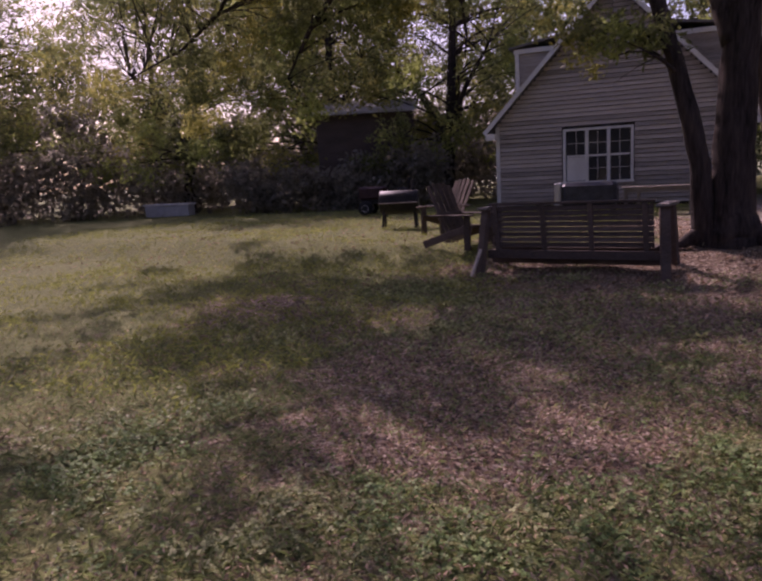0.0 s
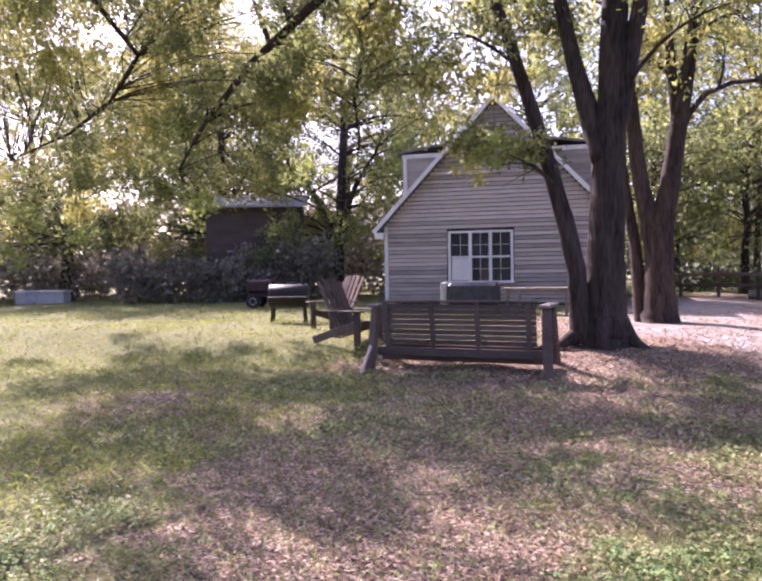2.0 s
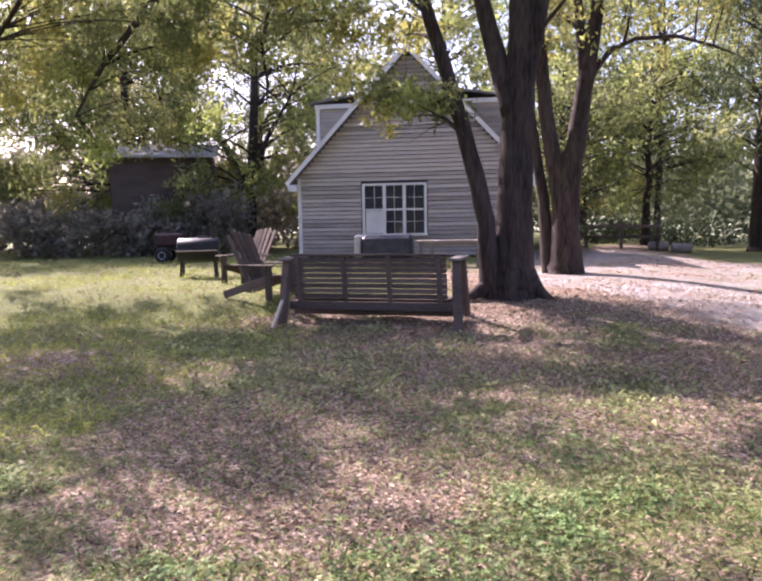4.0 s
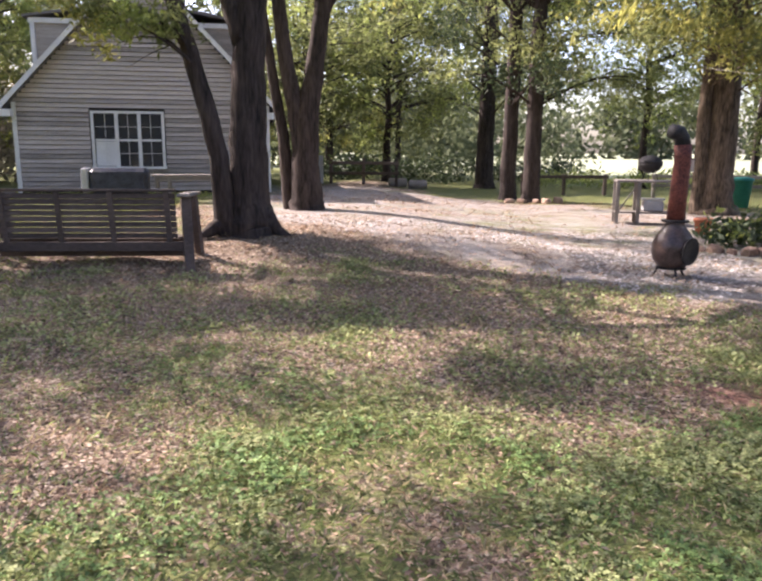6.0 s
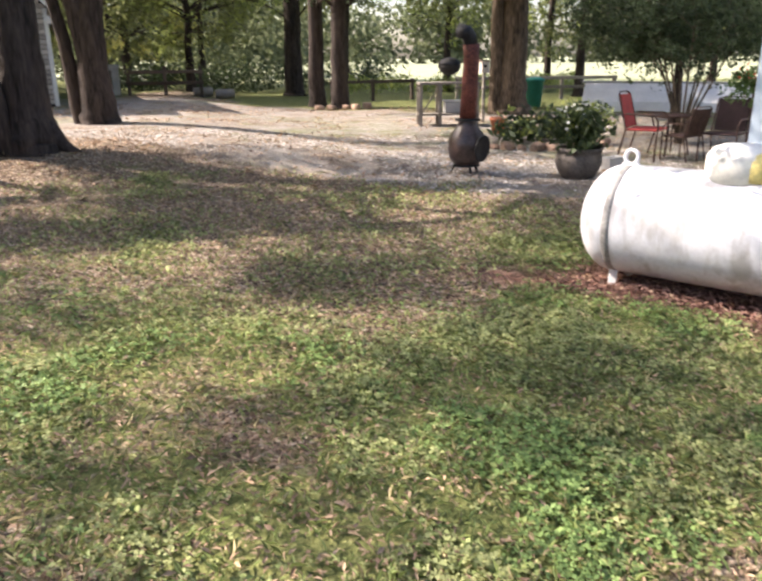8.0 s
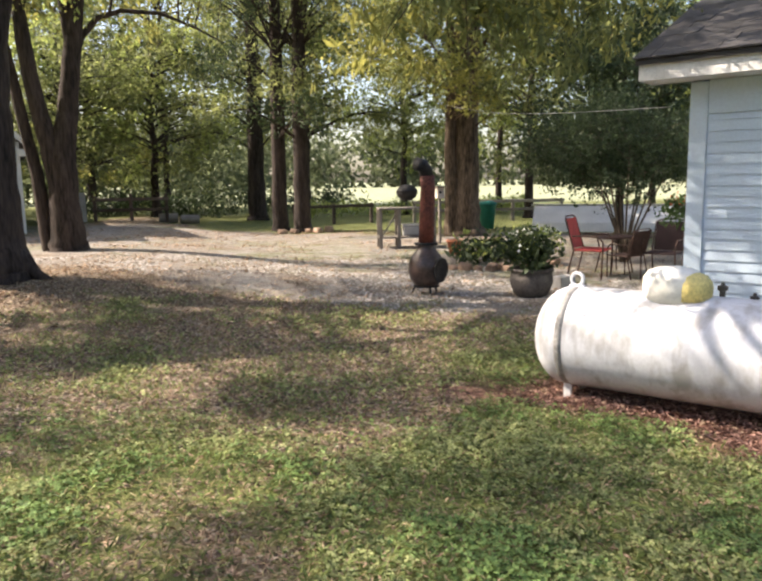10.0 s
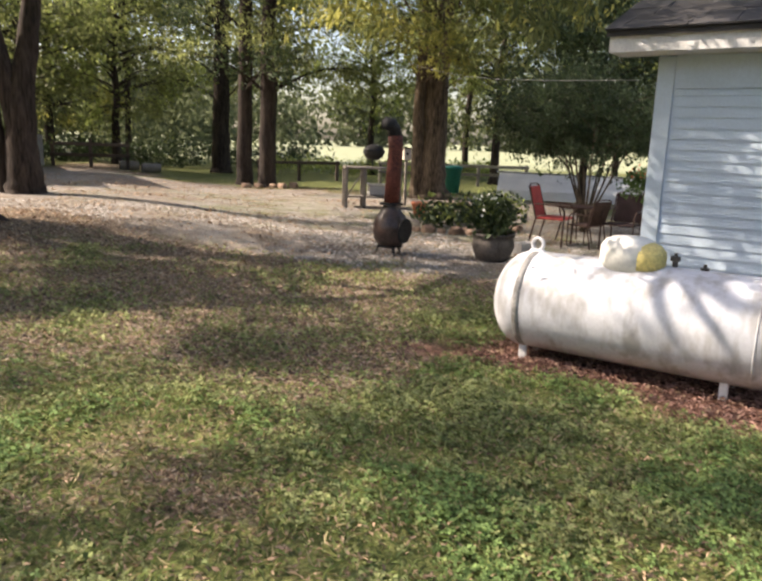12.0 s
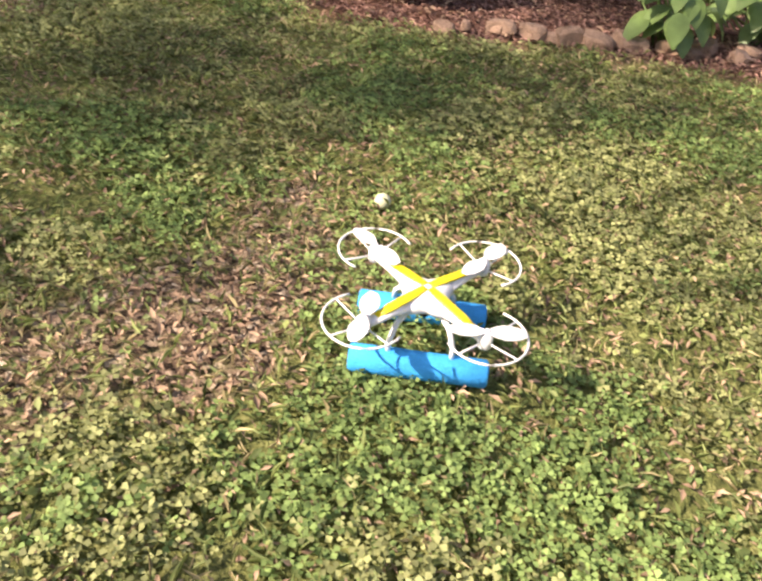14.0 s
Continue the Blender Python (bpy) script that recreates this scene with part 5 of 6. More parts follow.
for k in range(4):
    a = math.pi / 4 + k * math.pi / 2
    bm = bmesh.new()
    tube(bm, [(0.32 * math.cos(a), 0.32 * math.sin(a), -0.02), (0.24 * math.cos(a), 0.24 * math.sin(a), 0.35), (0.3 * math.cos(a), 0.3 * math.sin(a), 0.60)], [0.013] * 3, 8)
    part("leg", bm, M_IRON, tb)

# small dark tree with many stems on the patio
rs = random.Random(8)
stems = []
for k in range(9):
    a = k * 0.7 + rs.uniform(-0.2, 0.2)
    r = rs.uniform(0.5, 1.1)
    stems.append(([(0.06 * math.cos(a), 0.06 * math.sin(a), -0.05), (0.2 * r * math.cos(a), 0.2 * r * math.sin(a), 0.5), (0.55 * r * math.cos(a), 0.55 * r * math.sin(a), 1.2), (r * math.cos(a), r * math.sin(a), 2.2)], [0.026, 0.022, 0.018, 0.008]))
cl = clump_cloud(100, (9.15, 11.8, 2.35), (1.9, 1.6, 0.9), rs, (0.32, 0.5), 0.2, 1.45)
tree("crepe_myrtle", (9.4, 11.65), stems, cl, "low dark green many-stemmed tree over the patio chairs", 0.075, 0.45, 300, [M_LEAF_D], seed=88, limb_r=0.012, seg=7, split=True, bark=M_BARK_LIGHT)
cl = clump_cloud(85, (12.0, 15.0, 3.6), (2.6, 2.2, 2.2), rs, (0.5, 0.8), 0.2, 1.6)
tree("holly_tree", (12.0, 15.2), [([(0, 0, -0.1), (0, 0, 1.2), (0.1, 0, 5)], [0.13, 0.1, 0.03])], cl, "dense dark green tree behind the patio", 0.12, 0.45, 260, [M_LEAF_D], seed=89, limb_r=0.02, seg=8)

# white low wall, green bin, bird house, workbench
wl = empty("covered_boat", pose(12.7, 20.35, 0, 0, 0, -38), "low boat under a white tarpaulin with a grey ridge pole", "boat")
bm = bmesh.new()
nx_ = 24
rows = []
for i in range(nx_ + 1):
    x = 9.0 * i / nx_
    k = 1 - 0.25 * (i / nx_) ** 2 if i < nx_ else 0.7
    w = 0.02 * math.sin(i * 2.1)
    rows.append([bm.verts.new(c) for c in ((x, -0.75, -0.05), (x, -0.62 + w, 0.26 * k), (x, -0.30 + w, 0.55 * k), (x, 0.0, 0.76 * k + 0.02), (x, 0.5, 0.50 * k), (x, 0.75, -0.05))])
for r0, r1 in zip(rows, rows[1:]):
    for j in range(5):
        bm.faces.new((r0[j], r1[j], r1[j + 1], r0[j + 1]))
bm.faces.new(rows[0])
bm.faces.new(rows[-1][::-1])
bmesh.ops.recalc_face_normals(bm, faces=bm.faces)
part("tarpaulin", bm, M_TRIM, wl)
bm = bmesh.new()
tube(bm, [(-0.1, 0, 0.80), (4.0, 0, 0.78), (9.0, 0, 0.62)], [0.03, 0.03, 0.03], 8)
part("ridge_pole", bm, M_PALE, wl)
M_TEAL = mat("teal_plastic", (0.03, 0.24, 0.19), 0.5, 0.15, 6, 40, 0.1)
bn = empty("refuse_bin", pose(11.8, 21.9, 0, 0, 0, 20), "teal plastic refuse bin on the grass", "bin")
bm = bmesh.new()
lathe(bm, [(0.22, -0.01), (0.29, 0.78), (0.32, 0.79), (0.32, 0.83)], 20)
part("body", bm, M_TEAL, bn, smooth=True)
bm = bmesh.new()
lathe(bm, [(0.33, 0.83), (0.33, 0.86), (0.2, 0.91), (0.02, 0.92)], 20)
part("lid", bm, M_TEAL, bn, smooth=True)
wb = empty("workbench", pose(6.05, 16.75, 0, 0, 0, -14), "grey open-framed wooden workbench with clutter on its shelf", "bench")
part("tabletop", boxed(0, 1.45, -0.1, 0.6, 0.95, 1.0, 0.006), M_WOOD_GREY, wb)
for x in (0.04, 0.5, 1.38):
    for y in (-0.05, 0.53):
        part("leg", boxed(x - 0.04, x + 0.04, y - 0.04, y + 0.04, -0.03, 0.95), M_WOOD_GREY, wb)
part("shelf", boxed(0.02, 1.42, -0.04, 0.54, 0.24, 0.28), M_WOOD_GREY, wb)
bm = bmesh.new()
beam(bm, (0.06, -0.07, 0.28), (0.48, -0.07, 0.93), 0.07, 0.025)
part("brace", bm, M_WOOD_GREY, wb)
bk_ = empty("storage_box", Matrix.Translation((6.75, 16.75, 0.28)) @ pose(0, 0, 0, 0, 0, -14), "pale plastic storage box on the workbench shelf", "box")
part("body", boxed(-0.05, 0.42, 0.0, 0.3, 0, 0.26, 0.03), M_PALE, bk_)
part("lid", boxed(-0.07, 0.44, -0.02, 0.32, 0.26, 0.30, 0.01), M_TRIM, bk_)
kg = empty("kettle_grill", pose(6.85, 16.85, 1.0), "small black kettle grill standing on the workbench", "grill")
bm = bmesh.new()
lathe(bm, [(0.10, 0.16), (0.22, 0.24), (0.27, 0.34), (0.275, 0.36)], 24)
part("bowl", bm, M_BLACK, kg, smooth=True)
bm = bmesh.new()
lathe(bm, [(0.275, 0.36), (0.26, 0.43), (0.18, 0.52), (0.05, 0.56), (0.01, 0.56)], 24)
part("lid", bm, M_BLACK, kg, smooth=True)
for k in range(3):
    a = k * 2.094
    bm = bmesh.new()
    tube(bm, [(0.2 * math.cos(a), 0.2 * math.sin(a), 0), (0.12 * math.cos(a), 0.12 * math.sin(a), 0.22)], [0.012, 0.012], 6)
    part("leg", bm, M_BLACK, kg)
bh = empty("bird_house", pose(7.95, 17.3, 0), "pale bird house on a thin post", "bird house")
part("post", boxed(-0.03, 0.03, -0.03, 0.03, -0.05, 1.18), M_WOOD_GREY, bh)
part("box", boxed(-0.10, 0.10, -0.09, 0.09, 1.18, 1.46, 0.006), M_WOOD_PALE, bh)
# black disc on the front that paints the shade inside the entrance
bm = bmesh.new()
lathe(bm, [(0.035, 0), (0.035, 0.01), (0.01, 0.012)], 14)
bmesh.ops.transform(bm, matrix=pose(-0.02, -0.093, 1.34, 90), verts=bm.verts)
part("hole", bm, M_BLACK, bh)
part("roof", boxed(-0.13, 0.13, -0.13, 0.12, 1.46, 1.49), M_WOOD_DARK, bh)

# hanging basket with red flowers at the cottage corner
hb = empty("flower_basket", pose(6.75, 7.15, 0), "hanging basket of orange red flowers at the cottage gable", "plant")
bm = bmesh.new()
tube(bm, [(0.0, 0.0, 0), (0, 0, 1.2)], [0.018, 0.015], 8)
part("pole", bm, M_IRON, hb)
leafy("foliage", hb, 420, (0.0, 0, 1.20), (0.34, 0.34, 0.22), 0.09, 0.45, M_BLADE, 86)
leafy("blossom", hb, 60, (0.0, 0, 1.34), (0.26, 0.26, 0.14), 0.05, 0.8, M_REDPETAL, 87)

# overhead cable to the cottage
bm = bmesh.new()
pts = [Vector((5.98, 6.6, 2.42)).lerp(Vector((9.5, 22.0, 4.3)), i / 14) - Vector((0, 0, 0.25 * math.sin(math.pi * i / 14))) for i in range(15)]
tube(bm, pts, [0.004] * 15, 5)
tagged(link("cable", bm, M_PALE), "thin pale overhead cable from the cottage eave to the oak", "cable")

# ---- fences and small things beyond the drive ----
def rail_fence(m, length, posts, h, rails, label, wood=None):
    f = empty("rail_fence", m, label, "fence", "rail fences")
    for i in range(posts):
        x = length * i / (posts - 1)
        part("post", boxed(x - 0.06, x + 0.06, -0.06, 0.06, -0.1, h, 0.01), wood or M_WOOD_DARK, f)
    for z in rails:
        part("rail", boxed(-0.1, length + 0.1, -0.09, -0.055, z - 0.06, z + 0.06, 0.01), wood or M_WOOD_DARK, f)


rail_fence(pose(-0.9, 29.3, 0.2, 0, 0, -5), 2.6, 3, 1.15, (0.55, 0.95), "dark wooden rail fence beyond the drive")
rail_fence(pose(6.4, 27.6, 0.0, 0, 0, 2), 3.2, 3, 0.8, (0.7,), "low dark rail fence behind the oaks")
rail_fence(pose(11.0, 26.5, 0.0, 0, 0, -14), 6.0, 4, 0.85, (0.45, 0.78), "low weathered rail fence before the field", M_WOOD_GREY)
for x, y in ((1.75, 29.3), (2.55, 29.2)):
    lb = empty("log_seat", pose(x, y, ground_z(x, y), 0, 0, rr.uniform(-8, 8)), "short grey log laid beside the drive", "log", "logs by the drive")
    bm = bmesh.new()
    lathe(bm, [(0.13, -0.36), (0.17, -0.35), (0.18, 0.0), (0.17, 0.35), (0.13, 0.36)], 14)
    bmesh.ops.transform(bm, matrix=pose(0, 0, 0.15, 0, 90, 0), verts=bm.verts)
    part("log", bm, M_WOOD_GREY, lb)
ph = empty("pump_house", pose(-1.75, 29.8, 0.28, 0, 0, 5), "small pale pump house behind the oaks", "shed")
part("wall", boxed(-0.5, 0.5, -0.4, 0.4, -0.2, 1.15), M_PALE, ph)
part("door", boxed(-0.2, 0.25, -0.43, -0.405, 0.0, 0.95), M_WOOD_GREY, ph)
bm = bmesh.new()
beam(bm, (-0.65, 0, 1.18), (0.65, 0, 1.30), 1.05, 0.06)
part("roof", bm, M_ROOF, ph)
tr_ = empty("stone_trough", pose(-25.0, 21.4, 0.33, 0, 0, 18), "long pale trough with a white rim at the thicket's foot", "trough")
part("body", boxed(-1.05, 1.05, -0.3, 0.3, -0.05, 0.46, 0.03), M_PALE, tr_)
part("rim", boxed(-1.1, 1.1, -0.35, 0.35, 0.46, 0.53, 0.02), M_TRIM, tr_)
bn2 = empty("barn", pose(-17.2, 25.3, 0.33, 0, 0, 28), "low shed with a pale metal roof among the trees", "shed")
part("wall", boxed(-2.0, 2.0, 0, 2.6, -0.2, 3.9), M_WOOD_DARK, bn2)
bm = bmesh.new()
box(bm, -2.2, 2.2, -0.4, 2.9, 3.8, 3.90)
for v in bm.verts:
    v.co.z += 0.22 * (v.co.y + 0.5)
part("roof", bm, M_PALE, bn2)

# ---- plants in the mulch bed ----
def blade_clump(m, n, h, spread, label, seed):
    rng = random.Random(seed)
    c = empty("daylily", m, label, "plant")
    for fan in range(8):
        bm = bmesh.new()
        for k in range(n // 8):
            a = (fan + rng.random()) * 0.785
            r = spread * math.sqrt(rng.random())
            hh = h * rng.uniform(0.55, 1.05)
            b = Vector((0.55 * r * math.cos(a), 0.55 * r * math.sin(a), 0))
            a += rng.gauss(0, 0.5)
            t = Vector((math.cos(a), math.sin(a), 0))
            s = Vector((-t.y, t.x, 0)) * rng.uniform(0.003, 0.006)
            reach = rng.uniform(0.15, 0.62)
            prev = None
            for i in range(6):
                u = i / 5
                p = b + t * reach * u ** 1.6 + Vector((0, 0, hh * (1.9 * u - 1.15 * u * u)))
                w = s * (1 - 0.85 * u)
                q = (bm.verts.new(p - w), bm.verts.new(p + w))
                if prev:
                    bm.faces.new((prev[0], prev[1], q[1], q[0]))
                prev = q
        part("leaf_fan", bm, M_BLADE, c)
    return c


blade_clump(pose(5.55, 2.85, 0), 2600, 0.52, 0.85, "arching clump of green daylily blades in the mulch", 91)
blade_clump(pose(6.35, 1.9, 0), 1100, 0.55, 0.6, "arching clump of green blades by the cottage", 92)
sb = empty("shrub", pose(5.75, 4.05, 0), "small round dark shrub by the cottage foundation", "shrub")
leafy("foliage", sb, 500, (0, 0, 0.22), (0.2, 0.2, 0.24), 0.06, 0.5, M_LEAF_D, 93)


def hosta(x, y, n, r, size, seed):
    rnd = random.Random(seed)
    c = empty("hosta", pose(x, y, 0), "broad-leaved green hosta behind the edging stones", "plant", "hostas")
    for k in range(n):
        a = rnd.uniform(0, 6.283)
        e = r * (0.25 + 0.75 * rnd.random())
        z = 0.12 + 0.28 * rnd.random()
        L = size * rnd.uniform(0.7, 1.15)
        bm = bmesh.new()
        rows = []
        for i in range(7):
            u = i / 6
            w = L * 0.33 * math.sin(math.pi * min(1, u * 0.93 + 0.05)) ** 0.8
            zz = 0.10 * L - 0.5 * L * u * u
            rows.append([bm.verts.new((L * u * 0.9, w * s_, zz + 0.12 * abs(s_) * w)) for s_ in (-1, -0.5, 0, 0.5, 1)])
        for r0, r1 in zip(rows, rows[1:]):
            for j in range(4):
                bm.faces.new((r0[j], r0[j + 1], r1[j + 1], r1[j]))
        tube(bm, [(0, 0, 0.1 * L), (-e * 0.6, 0, -z * 0.5), (-e * 0.9, 0, -z)], [0.006, 0.008, 0.01], 5)
        o = part("leaf", bm, M_HOSTA, c, smooth=True)
        o.matrix_local = pose(e * math.cos(a), e * math.sin(a), z, 0, rnd.uniform(-10, 25), math.degrees(a) + rnd.uniform(-25, 25))


hosta(4.95, 1.62, 26, 0.26, 0.22, 95)
hosta(5.5, 1.25, 24, 0.28, 0.20, 96)

# ---- ball and model aircraft on the grass ----
M_BALL = mat("pale_yellow_green_ball", (0.62, 0.64, 0.42), 0.7, 0.12, 30, 200, 0.2)
bm = bmesh.new()
bmesh.ops.create_uvsphere(bm, u_segments=24, v_segments=14, radius=0.032)
ob = link("ball", bm, M_BALL, True)
ob.location = (2.06, 1.41, 0.028)
tagged(ob, "small pale yellow green ball lying in the grass", "ball")

M_WHITE_PL = mat("glossy_white_plastic", (0.80, 0.80, 0.79), 0.3, 0.03, 10, 60, 0.02, spec=0.5)
M_YEL_PL = mat("glossy_yellow_plastic", (0.80, 0.66, 0.02), 0.3, 0.06, 10, 60, 0.02, spec=0.5)
M_FOAM = mat("blue_foam", (0.02, 0.36, 0.80), 0.8, 0.10, 18, 160, 0.25)
# darker copy of the foam blue that paints the shade inside the bores
M_FOAM_SHADE = mat("shaded_blue_foam_core", (0.012, 0.13, 0.36), 0.9, 0.1, 18, 120, 0.2)


def quadcopter(m):
    d = empty("quadcopter", m, "white and yellow quadcopter with two blue foam floats on grass", "drone")
    # floats run along x
    for y in (-0.125, 0.125):
        bm = bmesh.new()
        n = 24
        R_, r_ = 0.042, 0.014
        L = 0.20
        rings = []
        for x, rad in ((-L + 0.03, r_ * 0.9), (-L, r_), (-L, R_ - 0.006), (-L + 0.006, R_), (-0.07, R_ * 1.01), (0.06, R_ * 0.985), (L - 0.006, R_), (L, R_ - 0.006), (L, r_), (L - 0.03, r_ * 0.9)):
            rings.append([bm.verts.new((x, y + rad * math.cos(2 * math.pi * k / n), R_ + rad * math.sin(2 * math.pi * k / n))) for k in range(n)])
        for r0, r1 in zip(rings, rings[1:]):
            for k in range(n):
                bm.faces.new((r0[k], r1[k], r1[(k + 1) % n], r0[(k + 1) % n]))
        bm.faces.new(rings[0][::-1])
        bm.faces.new(rings[-1])
        bmesh.ops.recalc_face_normals(bm, faces=bm.faces)
        fl = part("float", bm, M_FOAM, d, "blue foam tube float", smooth=True)
        bm = bmesh.new()
        for x in (-L + 0.012, L - 0.012):
            tube(bm, [(x - 0.004, y, R_), (x + 0.004, y, R_)], [r_ * 0.95, r_ * 0.95], 14)
        part("bore", bm, M_FOAM_SHADE, fl)
    for sx in (-1, 1):
        for sy in (-1, 1):
            bm = bmesh.new()
            tube(bm, [(sx * 0.045, sy * 0.045, 0.178), (sx * 0.075, sy * 0.085, 0.155), (sx * 0.09, sy * 0.115, 0.115), (sx * 0.092, sy * 0.122, 0.075)], [0.010, 0.009, 0.008, 0.008], 8)
            part("skid_leg", bm, M_WHITE_PL, d, smooth=True)
    bm = bmesh.new()
    bmesh.ops.create_uvsphere(bm, u_segments=24, v_segments=12, radius=1)
    for v in bm.verts:
        a = math.atan2(v.co.y, v.co.x)
        k = 1 + 0.22 * math.cos(4 * a - math.pi)
        v.co = Vector((v.co.x * 0.085 * k, v.co.y * 0.085 * k, v.co.z * 0.036 + 0.198))
    body = part("body", bm, M_WHITE_PL, d, smooth=True)
    bm = bmesh.new()
    lathe(bm, [(0.012, 0.155), (0.02, 0.15), (0.02, 0.125), (0.012, 0.12)], 16)
    bmesh.ops.transform(bm, matrix=pose(0.0, 0.0, 0.012), verts=bm.verts)
    part("camera_pod", bm, M_BLACK, body)
    ai = 0
    for sx in (-1, 1):
        for sy in (-1, 1):
            ai += 1
            cx, cy = sx * 0.165, sy * 0.165
            bm = bmesh.new()
            tube(bm, [(sx * 0.04, sy * 0.04, 0.200), (sx * 0.10, sy * 0.10, 0.208), (cx, cy, 0.205)], [0.030, 0.022, 0.017], 12)
            for v in bm.verts:
                v.co.z = 0.203 + (v.co.z - 0.203) * 0.65
            arm = part("arm", bm, M_WHITE_PL, d, smooth=True)
            bm = bmesh.new()
            tube(bm, [(sx * 0.008, sy * 0.008, 0.236), (sx * 0.04, sy * 0.04, 0.229), (sx * 0.10, sy * 0.10, 0.222), (sx * 0.135, sy * 0.135, 0.216)], [0.012, 0.016, 0.016, 0.009], 10)
            for v in bm.verts:
                r_ = math.hypot(v.co.x, v.co.y)
                v.co.z = 0.236 - 0.105 * r_ + (v.co.z - 0.236 + 0.105 * r_) * 0.3
            part("stripe", bm, M_YEL_PL, arm, "yellow stripe", smooth=True)
            bm = bmesh.new()
            lathe(bm, [(0.019, 0.185), (0.021, 0.19), (0.021, 0.225), (0.012, 0.232), (0.004, 0.245)], 16)
            bmesh.ops.translate(bm, vec=(cx, cy, 0), verts=bm.verts)
            motor = part("motor_pod", bm, M_WHITE_PL, arm, smooth=True)
            for b_ in range(2):
                bm = bmesh.new()
                a0 = 0.5 + ai * 0.9 + b_ * math.pi
                rows = []
                for i in range(6):
                    u = 0.008 + 0.098 * i / 5
                    w = (0.010, 0.021, 0.027, 0.026, 0.021, 0.010)[i]
                    for z in (0.0012, -0.0012):
                        rows.append([bm.verts.new((cx + u * math.cos(a0) - s_ * w * math.sin(a0), cy + u * math.sin(a0) + s_ * w * math.cos(a0), 0.236 + z + s_ * 0.002)) for s_ in (-1, 1)])
                for i in range(0, len(rows) - 2, 2):
                    t0, b0, t1, b1 = rows[i], rows[i + 1], rows[i + 2], rows[i + 3]
                    bm.faces.new((t0[0], t0[1], t1[1], t1[0]))
                    bm.faces.new((b0[0], b1[0], b1[1], b0[1]))
                    bm.faces.new((t0[0], t1[0], b1[0], b0[0]))
                    bm.faces.new((t0[1], b0[1], b1[1], t1[1]))
                part("propeller_blade", bm, M_WHITE_PL, arm)
            bm = bmesh.new()
            mid = math.atan2(sy, sx)
            pts = [(cx + 0.113 * math.cos(mid + t), cy + 0.113 * math.sin(mid + t), 0.222) for t in np.linspace(-1.9, 1.9, 22)]
            tube(bm, pts, [0.0035] * 22, 7)
            for t in (-1.5, 0, 1.5):
                tube(bm, [(cx, cy, 0.200), (cx + 0.113 * math.cos(mid + t), cy + 0.113 * math.sin(mid + t), 0.222)], [0.003, 0.003], 6)
            part("propeller_guard", bm, M_WHITE_PL, arm, smooth=True)


quadcopter(pose(1.57, 0.80, 0.0, 0, 0, -52))

# ---- turf and fallen leaves close to the walk ----
M_DRY = mat("dry_brown_leaves", (0.50, 0.355, 0.235), 0.85, 0.3, 2, 20, 0, trans=0.2, island=1.4, dark=(0.085, 0.048, 0.036))
M_CLOVER = mat("clover_and_grass_leaves", (0.30, 0.36, 0.125), 0.55, 0.3, 1.5, 12, 0, trans=0.35, island=1.2, dark=(0.065, 0.10, 0.032))
M_CLOVER_LEAF = [mat("fresh_green_clover_leaves", (0.27, 0.39, 0.13), 0.6, 0.3, 1.2, 10, 0, trans=0.32, island=1.2, dark=(0.04, 0.075, 0.024), spec=0.18),
                 mat("sun_paled_clover_leaves", (0.39, 0.42, 0.18), 0.6, 0.3, 1.2, 10, 0, trans=0.3, island=1.2, dark=(0.08, 0.095, 0.036), spec=0.18)]
# brighter copy of the grass colour, with the far lawn's sunlight painted in
M_SUN_GRASS = mat("sunlight_tinted_grass", (0.42, 0.45, 0.12), 0.6, 0.25, 1.5, 12, 0, trans=0.4, island=1.0, dark=(0.16, 0.19, 0.05))
M_STRAW = mat("dry_straw_coloured_grass", (0.50, 0.43, 0.24), 0.75, 0.3, 1.5, 12, 0, trans=0.3, island=1.2, dark=(0.15, 0.13, 0.06))
M_CHIP = mat("red_brown_bark_chips", (0.34, 0.20, 0.155), 0.9, 0.35, 3, 30, 0, island=1.4, dark=(0.06, 0.032, 0.026))
M_PEBBLE = mat("pale_gravel_stones", (0.58, 0.54, 0.49), 0.9, 0.25, 3, 30, 0, island=1.2, dark=(0.27, 0.245, 0.22))


